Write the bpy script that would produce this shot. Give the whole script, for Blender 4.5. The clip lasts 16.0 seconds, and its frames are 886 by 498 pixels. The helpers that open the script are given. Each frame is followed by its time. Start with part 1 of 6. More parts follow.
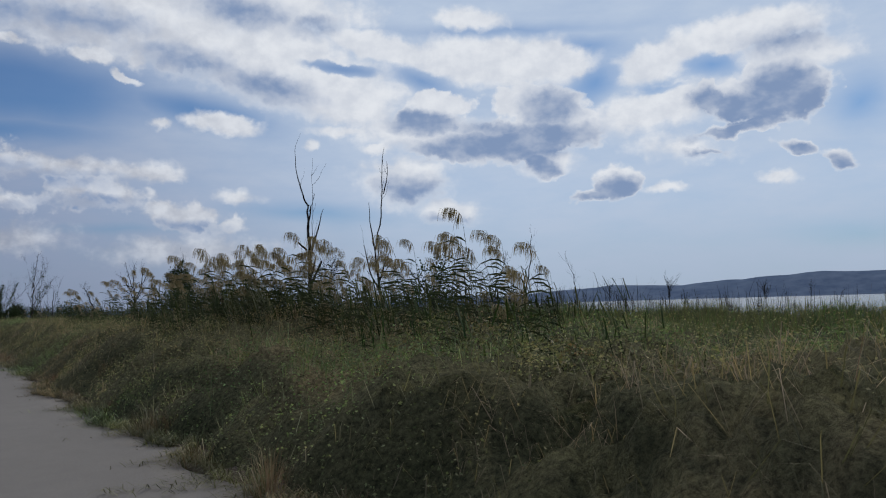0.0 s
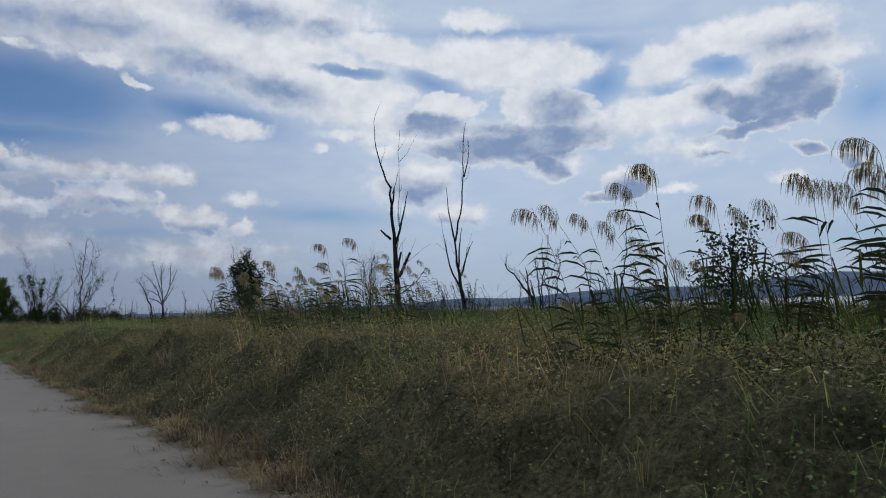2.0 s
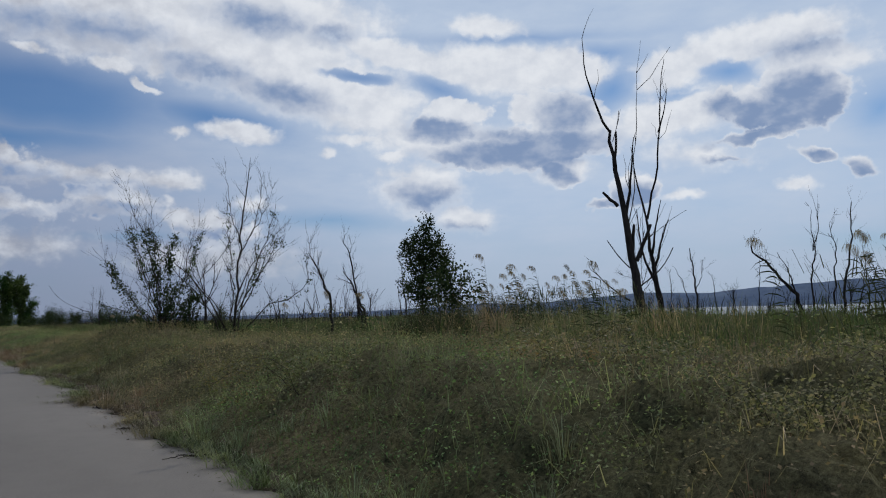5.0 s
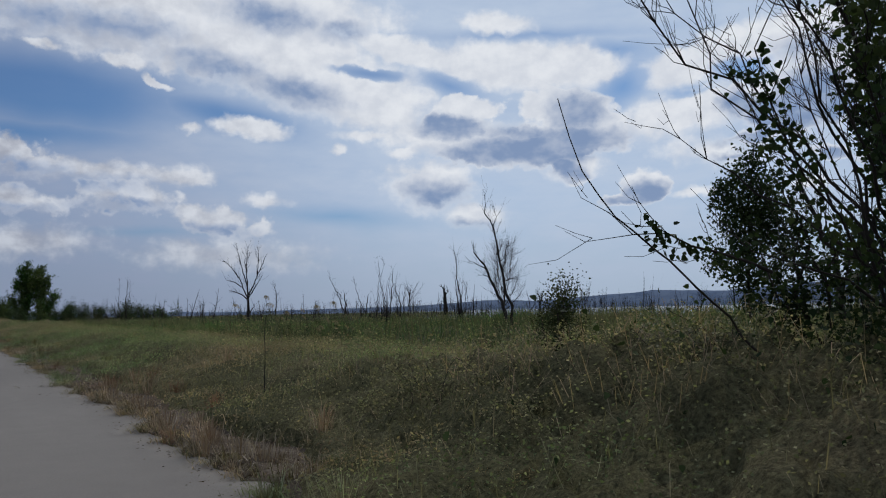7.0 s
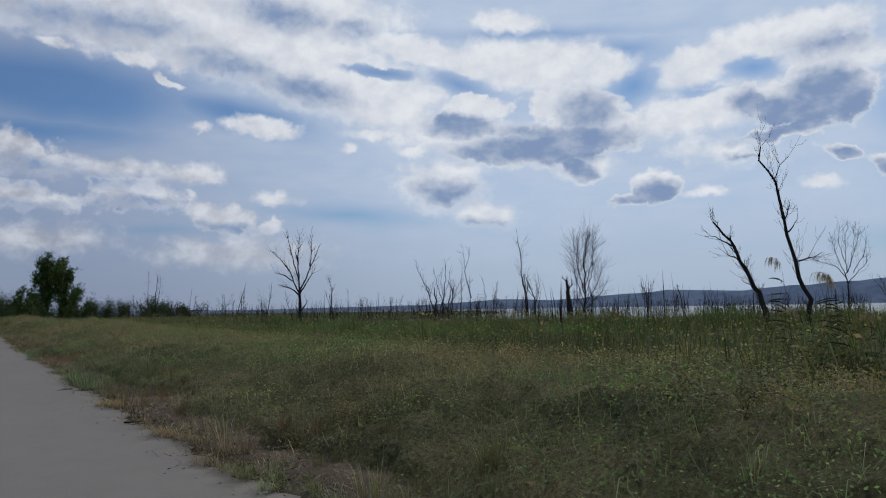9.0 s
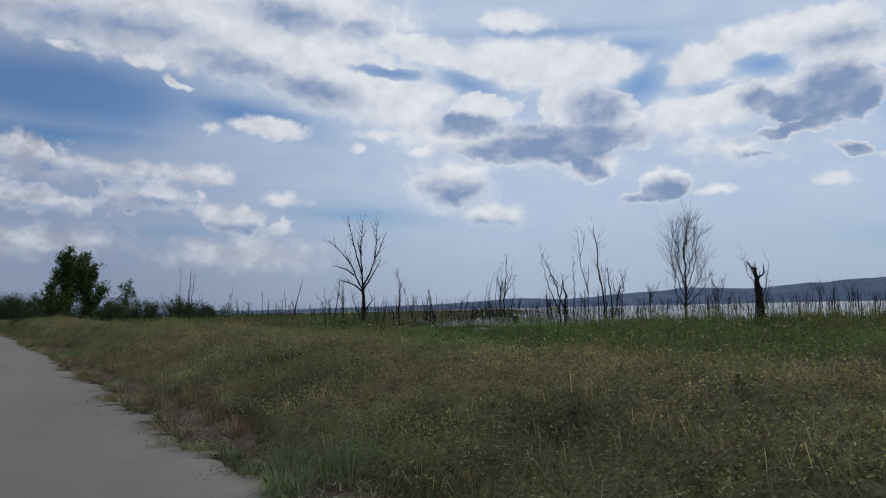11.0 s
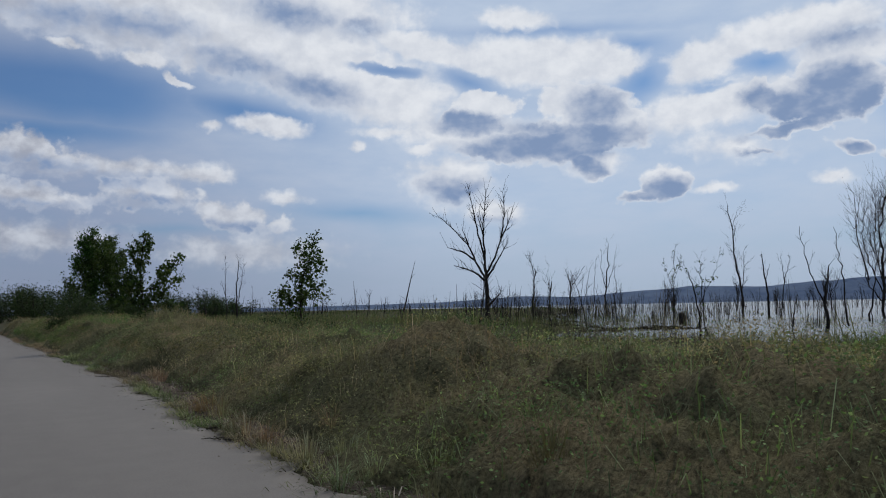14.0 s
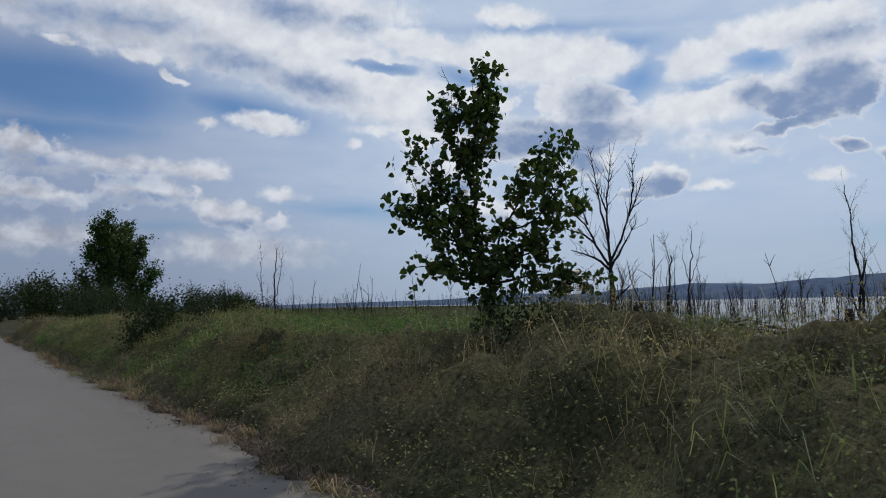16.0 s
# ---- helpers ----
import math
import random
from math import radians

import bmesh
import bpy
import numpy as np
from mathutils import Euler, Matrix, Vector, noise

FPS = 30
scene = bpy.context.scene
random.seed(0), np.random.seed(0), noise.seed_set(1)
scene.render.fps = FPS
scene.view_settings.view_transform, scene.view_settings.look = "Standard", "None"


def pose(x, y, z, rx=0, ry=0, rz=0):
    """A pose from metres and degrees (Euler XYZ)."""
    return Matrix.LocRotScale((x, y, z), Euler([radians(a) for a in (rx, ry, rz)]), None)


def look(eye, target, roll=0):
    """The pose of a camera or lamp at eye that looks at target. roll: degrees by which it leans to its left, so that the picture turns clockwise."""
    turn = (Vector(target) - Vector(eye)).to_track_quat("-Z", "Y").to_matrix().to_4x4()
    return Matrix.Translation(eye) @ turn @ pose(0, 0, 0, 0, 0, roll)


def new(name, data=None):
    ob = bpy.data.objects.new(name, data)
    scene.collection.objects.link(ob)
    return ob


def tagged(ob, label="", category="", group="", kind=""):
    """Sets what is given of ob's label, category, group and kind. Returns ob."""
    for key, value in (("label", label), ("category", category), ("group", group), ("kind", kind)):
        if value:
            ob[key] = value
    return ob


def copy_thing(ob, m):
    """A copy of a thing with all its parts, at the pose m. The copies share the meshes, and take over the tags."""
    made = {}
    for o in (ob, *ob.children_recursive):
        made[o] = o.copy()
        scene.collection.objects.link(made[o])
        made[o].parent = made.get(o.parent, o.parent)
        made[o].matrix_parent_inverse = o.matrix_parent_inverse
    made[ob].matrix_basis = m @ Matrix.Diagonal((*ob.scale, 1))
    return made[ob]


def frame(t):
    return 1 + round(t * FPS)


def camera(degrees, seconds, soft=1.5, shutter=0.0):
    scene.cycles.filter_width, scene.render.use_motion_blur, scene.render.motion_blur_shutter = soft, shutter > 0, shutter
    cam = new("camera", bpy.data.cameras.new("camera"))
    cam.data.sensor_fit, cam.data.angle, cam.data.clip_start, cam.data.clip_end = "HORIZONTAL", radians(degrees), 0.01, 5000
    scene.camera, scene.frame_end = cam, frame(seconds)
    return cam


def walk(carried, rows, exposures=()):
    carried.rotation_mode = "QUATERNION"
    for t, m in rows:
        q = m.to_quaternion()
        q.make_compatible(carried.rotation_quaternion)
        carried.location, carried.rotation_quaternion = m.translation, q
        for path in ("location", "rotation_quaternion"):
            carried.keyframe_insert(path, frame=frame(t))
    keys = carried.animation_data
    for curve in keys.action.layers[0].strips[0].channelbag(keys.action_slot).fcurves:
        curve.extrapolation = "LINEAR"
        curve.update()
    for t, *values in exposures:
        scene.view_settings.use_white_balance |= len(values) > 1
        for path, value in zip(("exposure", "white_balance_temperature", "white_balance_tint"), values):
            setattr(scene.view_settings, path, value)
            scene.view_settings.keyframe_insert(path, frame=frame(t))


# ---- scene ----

# ---- camera and its drive along the lakeside road ----
cam = camera(58.99, 16.0, soft=1.1)
DRIVE = [  # seconds, across, along, height, tilt, roll, turn
    (0.0, -0.00, -0.00, 1.35, 4.08, 1.58, -34.14),
    (0.5, -0.01, 4.96, 1.35, 4.01, 1.69, -34.03),
    (1.0, -0.02, 9.94, 1.35, 4.04, 1.67, -33.76),
    (1.5, -0.04, 14.94, 1.35, 4.16, 1.73, -33.53),
    (2.0, -0.07, 19.98, 1.35, 4.26, 1.76, -33.46),
    (2.5, -0.09, 25.09, 1.35, 4.37, 1.77, -33.46),
    (3.0, -0.11, 30.27, 1.35, 4.51, 1.67, -33.47),
    (5.5, 0.08, 59.91, 1.35, 4.61, 1.49, -32.81),
    (6.0, 0.13, 65.97, 1.35, 4.48, 1.61, -32.59),
    (6.5, 0.17, 72.06, 1.35, 4.38, 1.39, -32.44),
    (7.0, 0.22, 78.19, 1.35, 4.43, 1.17, -32.25),
    (7.5, 0.25, 84.34, 1.35, 4.36, 1.08, -32.08),
    (8.0, 0.28, 90.50, 1.35, 4.32, 1.04, -31.90),
    (8.5, 0.30, 96.66, 1.35, 4.33, 1.03, -31.75),
    (9.0, 0.30, 102.81, 1.35, 4.37, 0.91, -31.56),
    (11.5, 0.41, 133.02, 1.35, 4.34, 1.18, -30.76),
    (12.0, 0.36, 138.96, 1.35, 4.33, 1.06, -30.67),
    (12.5, 0.31, 144.89, 1.35, 4.34, 1.04, -30.60),
    (13.0, 0.25, 150.80, 1.35, 4.40, 1.18, -30.65),
    (13.5, 0.20, 156.71, 1.35, 4.43, 1.21, -30.75),
    (14.0, 0.15, 162.60, 1.35, 4.21, 1.14, -30.86),
    (14.5, 0.13, 168.42, 1.35, 4.14, 1.05, -30.94),
    (15.0, 0.13, 174.15, 1.35, 4.11, 1.11, -30.96),
    (15.5, 0.15, 179.84, 1.35, 4.06, 1.10, -31.02),
    (16.0, 0.18, 185.50, 1.35, 4.01, 1.14, -31.12),
]
walk(cam, [(t, pose(x, y, z, 90 + p, r, w)) for t, x, y, z, p, r, w in DRIVE])

# ---- sky: hazy blue with cloud banks, sun high ahead ----
SUN_AZ, SUN_EL = 58.0, 41.0
SKY = 0.06
VEIL_L, CLOUD_L = (0.265, 0.325, 0.465), (0.335, 0.36, 0.435)
LOW_L, LOW = (0.225, 0.27, 0.37), (0.335, 0.41, 0.53)
VEIL = (0.47, 0.565, 0.715)
CLOUD_A, CLOUD_B, CLOUD_D = (0.755, 0.785, 0.835), (0.62, 0.66, 0.735), (0.215, 0.30, 0.475)
world = bpy.data.worlds.new("world")
scene.world = world
world.use_nodes = True
wt = world.node_tree
wt.nodes.clear()


def wmath(op, a, b=None, c=None, clamp=False):
    n = wt.nodes.new("ShaderNodeMath")
    n.operation, n.use_clamp = op, clamp
    for i, v in enumerate((a, b, c)):
        if v is None:
            continue
        if isinstance(v, (int, float)):
            n.inputs[i].default_value = v
        else:
            wt.links.new(v, n.inputs[i])
    return n.outputs[0]


def wmix(fac, a, b):
    n = wt.nodes.new("ShaderNodeMix")
    n.data_type = "RGBA"
    for i, v in ((0, fac), (6, a), (7, b)):
        if isinstance(v, (int, float)):
            n.inputs[i].default_value = v
        elif isinstance(v, tuple):
            n.inputs[i].default_value = (*v, 1)
        else:
            wt.links.new(v, n.inputs[i])
    return n.outputs[2]


def wrange(v, a, b, c=0.0, d=1.0):
    n = wt.nodes.new("ShaderNodeMapRange")
    n.interpolation_type = "SMOOTHSTEP"
    wt.links.new(v, n.inputs[0])
    for i, x in enumerate((a, b, c, d)):
        n.inputs[i + 1].default_value = x
    return n.outputs[0]


geo = wt.nodes.new("ShaderNodeTexCoord")
sep = wt.nodes.new("ShaderNodeSeparateXYZ")
wt.links.new(geo.outputs["Generated"], sep.inputs[0])
az = wmath("MULTIPLY", wmath("ARCTAN2", sep.outputs[0], sep.outputs[1]), 57.2958)
el = wmath("MULTIPLY", wmath("ARCSINE", sep.outputs[2]), 57.2958)
comb = wt.nodes.new("ShaderNodeCombineXYZ")
wt.links.new(az, comb.inputs[0])
wt.links.new(el, comb.inputs[1])
flat = comb.outputs[0]


def wnoise(scale, detail, rough, stretch=(1, 1, 1)):
    m = wt.nodes.new("ShaderNodeMapping")
    m.inputs["Scale"].default_value = stretch
    wt.links.new(flat, m.inputs[0])
    n = wt.nodes.new("ShaderNodeTexNoise")
    n.inputs["Scale"].default_value = scale
    n.inputs["Detail"].default_value = detail
    n.inputs["Roughness"].default_value = rough
    wt.links.new(m.outputs[0], n.inputs["Vector"])
    return n


def wvec(op, a, b):
    n = wt.nodes.new("ShaderNodeVectorMath")
    n.operation = op
    for i, v in ((0, a), (1, b)):
        if isinstance(v, tuple):
            n.inputs[i].default_value = v
        else:
            wt.links.new(v, n.inputs[i])
    return n.outputs[0]


# the outlines of the clouds billow at three sizes
w1 = wvec("MULTIPLY", wvec("SUBTRACT", wnoise(0.28, 2, 0.5).outputs["Color"], (0.5, 0.5, 0.5)), (1.5, 0.7, 0))
w2 = wvec("MULTIPLY", wvec("SUBTRACT", wnoise(0.8, 4, 0.55, (1, 1.2, 1)).outputs["Color"], (0.5, 0.5, 0.5)), (1.5, 1.0, 0))
warped = wvec("ADD", wvec("ADD", flat, w1), w2)
soft_warp = wvec("ADD", flat, wvec("MULTIPLY", w1, (1.0, 1.0, 0)))
last = [flat]
fields = {"cloud": None, "heap": None, "grey": None, "gap": None, "hole": None}


def blob(field, where, a, e, w, h, tilt, gain=1.0):
    """One ellipse in degrees of azimuth and elevation, joined to a field by the larger value."""
    m = wt.nodes.new("ShaderNodeMapping")
    m.vector_type = "TEXTURE"
    m.inputs["Location"].default_value = (a, e, 0)
    m.inputs["Rotation"].default_value = (0, 0, radians(tilt))
    m.inputs["Scale"].default_value = (w, h, 1)
    tie = wt.nodes.new("ShaderNodeVectorMath")
    tie.operation = "MULTIPLY_ADD"
    tie.inputs[1].default_value = (1e-6, 1e-6, 0)
    wt.links.new(last[0], tie.inputs[0])
    wt.links.new(where, tie.inputs[2])
    wt.links.new(tie.outputs[0], m.inputs[0])
    n = wt.nodes.new("ShaderNodeVectorMath")
    n.operation = "LENGTH"
    wt.links.new(m.outputs[0], n.inputs[0])
    v = wmath("MULTIPLY_ADD", n.outputs["Value"], -gain, gain)
    fields[field] = v if fields[field] is None else wmath("MAXIMUM", fields[field], v)
    last[0] = fields[field]


def cloud(*a):
    blob("cloud", warped, *a)


def heap(*a):
    blob("heap", warped, *a)


def grey(*a):
    blob("grey", warped, *a)


def gap(*a):
    blob("gap", soft_warp, *a)


def hole(*a):
    blob("hole", warped, *a)


# soft banks, crisp heaps, their grey undersides, the blue between them
cloud(12.5, 19.9, 16.2, 2.91, -7, 1.00)
cloud(23.3, 16.7, 9.2, 2.62, -13, 1.00)
cloud(3.8, 19.9, 7.1, 1.46, 2, 1.00)
cloud(19.2, 21.3, 9.7, 2.07, -4, 0.90)
cloud(38.4, 17.3, 7.7, 1.63, -5, 1.00)
cloud(30.5, 18.5, 5.9, 0.94, -12, 0.90)
cloud(42.7, 17.3, 3.2, 1.46, -8, 1.00)
cloud(27.0, 14.7, 4.6, 1.68, -10, 0.90)
cloud(34.1, 12.4, 6.7, 1.30, -5, 0.60)
cloud(42.2, 10.2, 2.2, 0.97, 7, 0.70)
cloud(50.7, 13.4, 6.8, 1.38, 7, 0.60)
cloud(49.9, 16.5, 3.2, 1.29, 9, 1.00)
cloud(55.5, 17.6, 5.9, 1.38, 5, 0.90)
cloud(59.1, 16.0, 3.6, 1.27, -1, 0.70)
cloud(36.8, 20.4, 2.5, 0.68, -8, 0.70)
cloud(18.4, 13.0, 2.5, 0.68, -7, 0.70)
cloud(14.1, 12.9, 0.5, 0.31, 3, 0.40)
cloud(19.6, 8.1, 1.4, 0.44, -3, 0.40)
cloud(13.7, 9.6, 2.4, 0.55, -1, 0.50)
cloud(7.8, 9.8, 5.7, 0.53, 2, 0.40)
cloud(3.1, 5.0, 4.6, 0.95, 1, 0.40)
cloud(17.2, 4.1, 5.1, 0.96, -0, 0.40)
cloud(31.5, 9.2, 2.9, 1.72, -6, 0.55)
cloud(34.8, 6.7, 2.1, 0.82, -6, 0.60)
cloud(31.1, 10.2, 2.6, 0.49, -1, 0.40)
cloud(27.0, 12.7, 2.2, 0.40, -0, 0.50)
cloud(29.9, 11.4, 1.3, 0.45, -1, 0.60)
cloud(24.6, 11.6, 0.5, 0.32, 0, 0.50)
cloud(50.3, 7.7, 1.4, 0.27, 4, 0.40)
cloud(57.8, 8.0, 1.2, 0.33, -5, 0.50)
cloud(51.5, 10.6, 2.6, 0.76, -5, 0.30)
cloud(4.9, 17.7, 1.0, 0.25, -1, 0.50)
cloud(10.2, 17.1, 1.6, 0.45, -9, 0.80)
cloud(12.2, 15.9, 1.0, 0.31, -25, 0.90)
cloud(13.0, 17.3, 0.7, 0.78, -26, 0.80)
cloud(15.0, 16.9, 0.9, 0.38, -6, 0.60)
heap(58.4, 14.0, 2.8, 2.21, -8, 1.00)
heap(55.8, 13.2, 3.1, 1.61, -7, 1.00)
heap(53.5, 13.8, 1.5, 1.26, -7, 1.00)
heap(55.3, 11.4, 3.2, 0.56, 7, 0.70)
heap(59.1, 9.8, 1.5, 0.60, -20, 0.80)
heap(47.2, 8.3, 1.8, 1.19, 3, 1.00)
heap(45.1, 7.6, 1.7, 0.56, 1, 0.80)
heap(53.3, 10.1, 1.2, 0.30, -5, 0.40)
heap(34.1, 14.5, 2.4, 1.12, -5, 0.90)
heap(33.1, 13.3, 2.8, 0.97, -2, 0.90)
heap(41.6, 14.2, 3.9, 1.57, -12, 1.00)
heap(44.4, 12.9, 1.8, 1.18, -8, 1.00)
heap(40.7, 11.9, 5.7, 1.56, 1, 0.90)
heap(41.4, 10.3, 1.8, 0.96, -25, 0.70)
heap(37.4, 11.5, 5.4, 1.26, -1, 0.80)
heap(2.2, 10.7, 2.8, 1.11, -2, 0.44)
heap(4.3, 10.2, 2.3, 0.73, -10, 0.33)
heap(3.0, 7.8, 3.1, 0.97, -4, 0.44)
heap(10.0, 8.2, 3.4, 1.19, -5, 0.44)
heap(15.6, 6.7, 2.9, 1.06, -8, 0.44)
heap(19.3, 6.0, 0.9, 0.63, -0, 0.33)
heap(61.6, 8.8, 1.3, 0.70, -16, 0.70)
grey(21.6, 15.7, 3.3, 0.95, -11, 0.50)
grey(20.0, 20.8, 2.9, 0.83, -5, 0.40)
grey(25.0, 20.0, 1.4, 0.61, 1, 0.40)
grey(9.5, 19.3, 3.3, 0.81, -4, 0.35)
grey(16.4, 17.2, 3.5, 0.77, -11, 0.40)
grey(4.8, 19.3, 3.1, 0.63, 1, 0.30)
grey(58.8, 16.7, 2.0, 0.63, -1, 0.35)
grey(33.1, 13.2, 2.4, 0.81, -2, 1.00)
grey(37.2, 11.4, 5.0, 0.95, -0, 0.90)
grey(41.3, 11.6, 4.5, 1.25, 4, 1.00)
grey(42.5, 13.8, 1.9, 1.33, -14, 0.60)
grey(41.5, 10.1, 1.5, 0.72, -25, 0.80)
grey(38.5, 12.6, 2.5, 0.56, -3, 0.50)
grey(58.5, 13.4, 2.6, 1.93, -8, 1.20)
grey(55.8, 12.6, 2.8, 1.25, -7, 1.10)
grey(53.5, 13.5, 1.3, 0.97, -7, 1.00)
grey(55.2, 11.4, 2.9, 0.41, 7, 0.80)
grey(59.2, 9.7, 1.2, 0.46, -20, 0.80)
grey(47.0, 7.9, 1.8, 0.91, 3, 1.10)
grey(45.1, 7.5, 1.6, 0.40, 1, 0.80)
grey(53.3, 10.0, 1.1, 0.23, -5, 0.50)
grey(3.5, 9.8, 2.6, 0.51, -3, 0.50)
grey(3.0, 7.0, 2.7, 0.51, -2, 0.80)
grey(9.9, 7.4, 2.9, 0.62, -3, 0.80)
grey(16.2, 5.9, 2.3, 0.40, -4, 0.50)
grey(32.0, 8.5, 2.2, 0.91, -9, 0.55)
grey(35.8, 5.9, 2.9, 0.37, -5, 0.50)
grey(61.6, 8.6, 1.1, 0.49, -15, 0.70)
grey(6.4, 8.9, 3.8, 0.53, 0, 0.35)
gap(4.6, 14.8, 12.2, 3.05, -2, 1.10)
gap(16.8, 13.9, 6.7, 1.42, -11, 0.80)
gap(3.9, 12.0, 9.4, 1.24, 1, 0.70)
gap(27.1, 17.2, 3.9, 0.59, -7, 0.80)
gap(32.9, 16.2, 3.3, 1.03, -17, 0.60)
gap(45.6, 15.5, 3.1, 1.59, 33, 0.70)
gap(45.4, 18.1, 3.6, 0.83, -6, 0.50)
gap(54.0, 16.0, 2.8, 1.09, -8, 0.70)
gap(40.1, 19.4, 9.1, 0.46, -2, 0.35)
gap(24.8, 6.9, 6.2, 0.82, -4, 0.50)
gap(11.4, 5.7, 4.1, 0.31, 1, 0.30)
gap(63.0, 12.4, 2.4, 2.06, -9, 0.60)
gap(62.5, 3.9, 4.8, 1.06, -4, 0.40)
gap(49.9, 14.7, 2.6, 0.46, 8, 0.40)
hole(27.1, 17.2, 3.7, 0.55, -7, 1.00)
hole(33.1, 16.1, 3.3, 1.03, -17, 0.90)
hole(45.7, 15.4, 2.8, 1.51, 35, 1.00)
hole(54.0, 15.9, 2.6, 0.95, -8, 0.90)
hole(50.3, 14.6, 2.4, 0.34, 8, 0.60)
hole(45.4, 18.3, 3.2, 0.60, -6, 0.60)
hole(4.2, 14.6, 11.4, 2.18, -3, 1.00)

# the same kind of cloud goes on all round, outside those that are told apart
ahead = wmath("ABSOLUTE", wmath("SUBTRACT", az, 31.0))
outside = wmath("MAXIMUM", wrange(ahead, 33, 40), wrange(el, 24, 30))
puffs = wrange(wnoise(0.09, 5, 0.6, (1, 2.0, 1)).outputs["Fac"], 0.48, 0.62)
fine = wnoise(0.5, 5, 0.55, (1, 1.25, 1)).outputs["Fac"]
crisp = wnoise(1.5, 4, 0.55).outputs["Fac"]
vo = wt.nodes.new("ShaderNodeTexVoronoi")
vo.feature = "SMOOTH_F1"
vo.inputs["Scale"].default_value, vo.inputs["Detail"].default_value, vo.inputs["Roughness"].default_value = 0.75, 2.0, 0.55
wt.links.new(warped, vo.inputs["Vector"])
billow = wmath("SUBTRACT", 0.5, vo.outputs["Distance"])
ragged = wmath("SUBTRACT", fine, 0.5)
tatter = wmath("SUBTRACT", crisp, 0.5)
body = wmath("ADD", wmath("MULTIPLY_ADD", ragged, 0.6, fields["cloud"]), wmath("MULTIPLY_ADD", tatter, 0.2, wmath("MULTIPLY_ADD", billow, 0.25, 0.13)))
torn = wrange(wmath("MULTIPLY_ADD", ragged, 0.5, fields["hole"]), 0.0, 0.45)
bank = wmath("MULTIPLY", wrange(body, -0.22, 0.34), wmath("SUBTRACT", 1.0, wmath("MULTIPLY", torn, 0.92)))
puffed = wmath("ADD", wmath("MULTIPLY_ADD", ragged, 0.55, fields["heap"]), wmath("MULTIPLY_ADD", tatter, 0.25, wmath("MULTIPLY_ADD", billow, 0.4, 0.12)))
heaped = wrange(puffed, -0.12, 0.16)
cover = wmath("MAXIMUM", wmath("MAXIMUM", bank, heaped), wmath("MULTIPLY", puffs, outside))
shade = wmath("ADD", wmath("MULTIPLY_ADD", ragged, 0.55, fields["grey"]), wmath("MULTIPLY_ADD", tatter, 0.2, wmath("MULTIPLY_ADD", billow, 0.25, 0.24)))
thick = wmath("MULTIPLY", wrange(shade, -0.25, 0.6), wrange(wmath("MAXIMUM", body, puffed), -0.1, 0.22))

sky = wt.nodes.new("ShaderNodeTexSky")
sky.sky_type = "NISHITA"
sky.sun_disc = False
sky.sun_elevation, sky.sun_rotation = radians(SUN_EL), radians(SUN_AZ)
sky.air_density, sky.dust_density, sky.ozone_density = 1.0, 0.6, 2.0
blue = wvec("MULTIPLY", sky.outputs[0], (SKY * 0.42, SKY * 0.72, SKY * 1.06))
haze = wmath("MULTIPLY_ADD", wnoise(0.2, 4, 0.6, (1, 3.0, 1)).outputs["Fac"], 0.5, 0.66)
veil = wmath("MULTIPLY", haze, wmath("SUBTRACT", 1.0, wmath("MULTIPLY", wrange(fields["gap"], -0.25, 0.8), 0.84)), clamp=True)
low = wrange(el, 0.0, 7.0, 1.0, 0.0)
veil = wmath("MAXIMUM", veil, wmath("MULTIPLY", low, 0.75))
near_sun = wrange(wmath("ADD", az, wmath("MULTIPLY", el, 0.8)), 6.0, 42.0)
back = wmix(veil, blue, wmix(near_sun, VEIL_L, VEIL))
white = wmix(wmath("MULTIPLY", wrange(fine, 0.3, 0.7), 1.0), wmix(near_sun, CLOUD_L, CLOUD_B), wmix(near_sun, CLOUD_B, CLOUD_A))
tone = wnoise(0.55, 3, 0.5, (1, 1.5, 1)).outputs["Fac"]
lit = wmix(wmath("MULTIPLY", thick, wrange(tone, 0.25, 0.6, 0.65, 1.0)), white, CLOUD_D)
total = wmix(cover, back, lit)
# air thickens and greys towards the horizon
total = wmix(wmath("MULTIPLY", wrange(el, -1.0, 9.0, 1.0, 0.0), 0.7), total, wmix(near_sun, LOW_L, LOW))
bg = wt.nodes.new("ShaderNodeBackground")
wt.links.new(total, bg.inputs[0])
bg.inputs[1].default_value = 1.0
wo = wt.nodes.new("ShaderNodeOutputWorld")
wt.links.new(bg.outputs[0], wo.inputs[0])

sun = new("sun", bpy.data.lights.new("sun", "SUN"))
sun.data.energy, sun.data.angle, sun.data.color = 1.7, radians(1.0), (1.0, 0.94, 0.84)
sd = Vector((math.sin(radians(SUN_AZ)) * math.cos(radians(SUN_EL)), math.cos(radians(SUN_AZ)) * math.cos(radians(SUN_EL)), math.sin(radians(SUN_EL))))
sun.matrix_world = look(sd * 50, (0, 0, 0))


# ---- materials ----
def material(name, rough=0.8, spec=0.3):
    m = bpy.data.materials.new(name)
    m.use_nodes = True
    nt = m.node_tree
    b = nt.nodes["Principled BSDF"]
    b.inputs["Roughness"].default_value = rough
    b.inputs["Specular IOR Level"].default_value = spec
    return m, nt, b


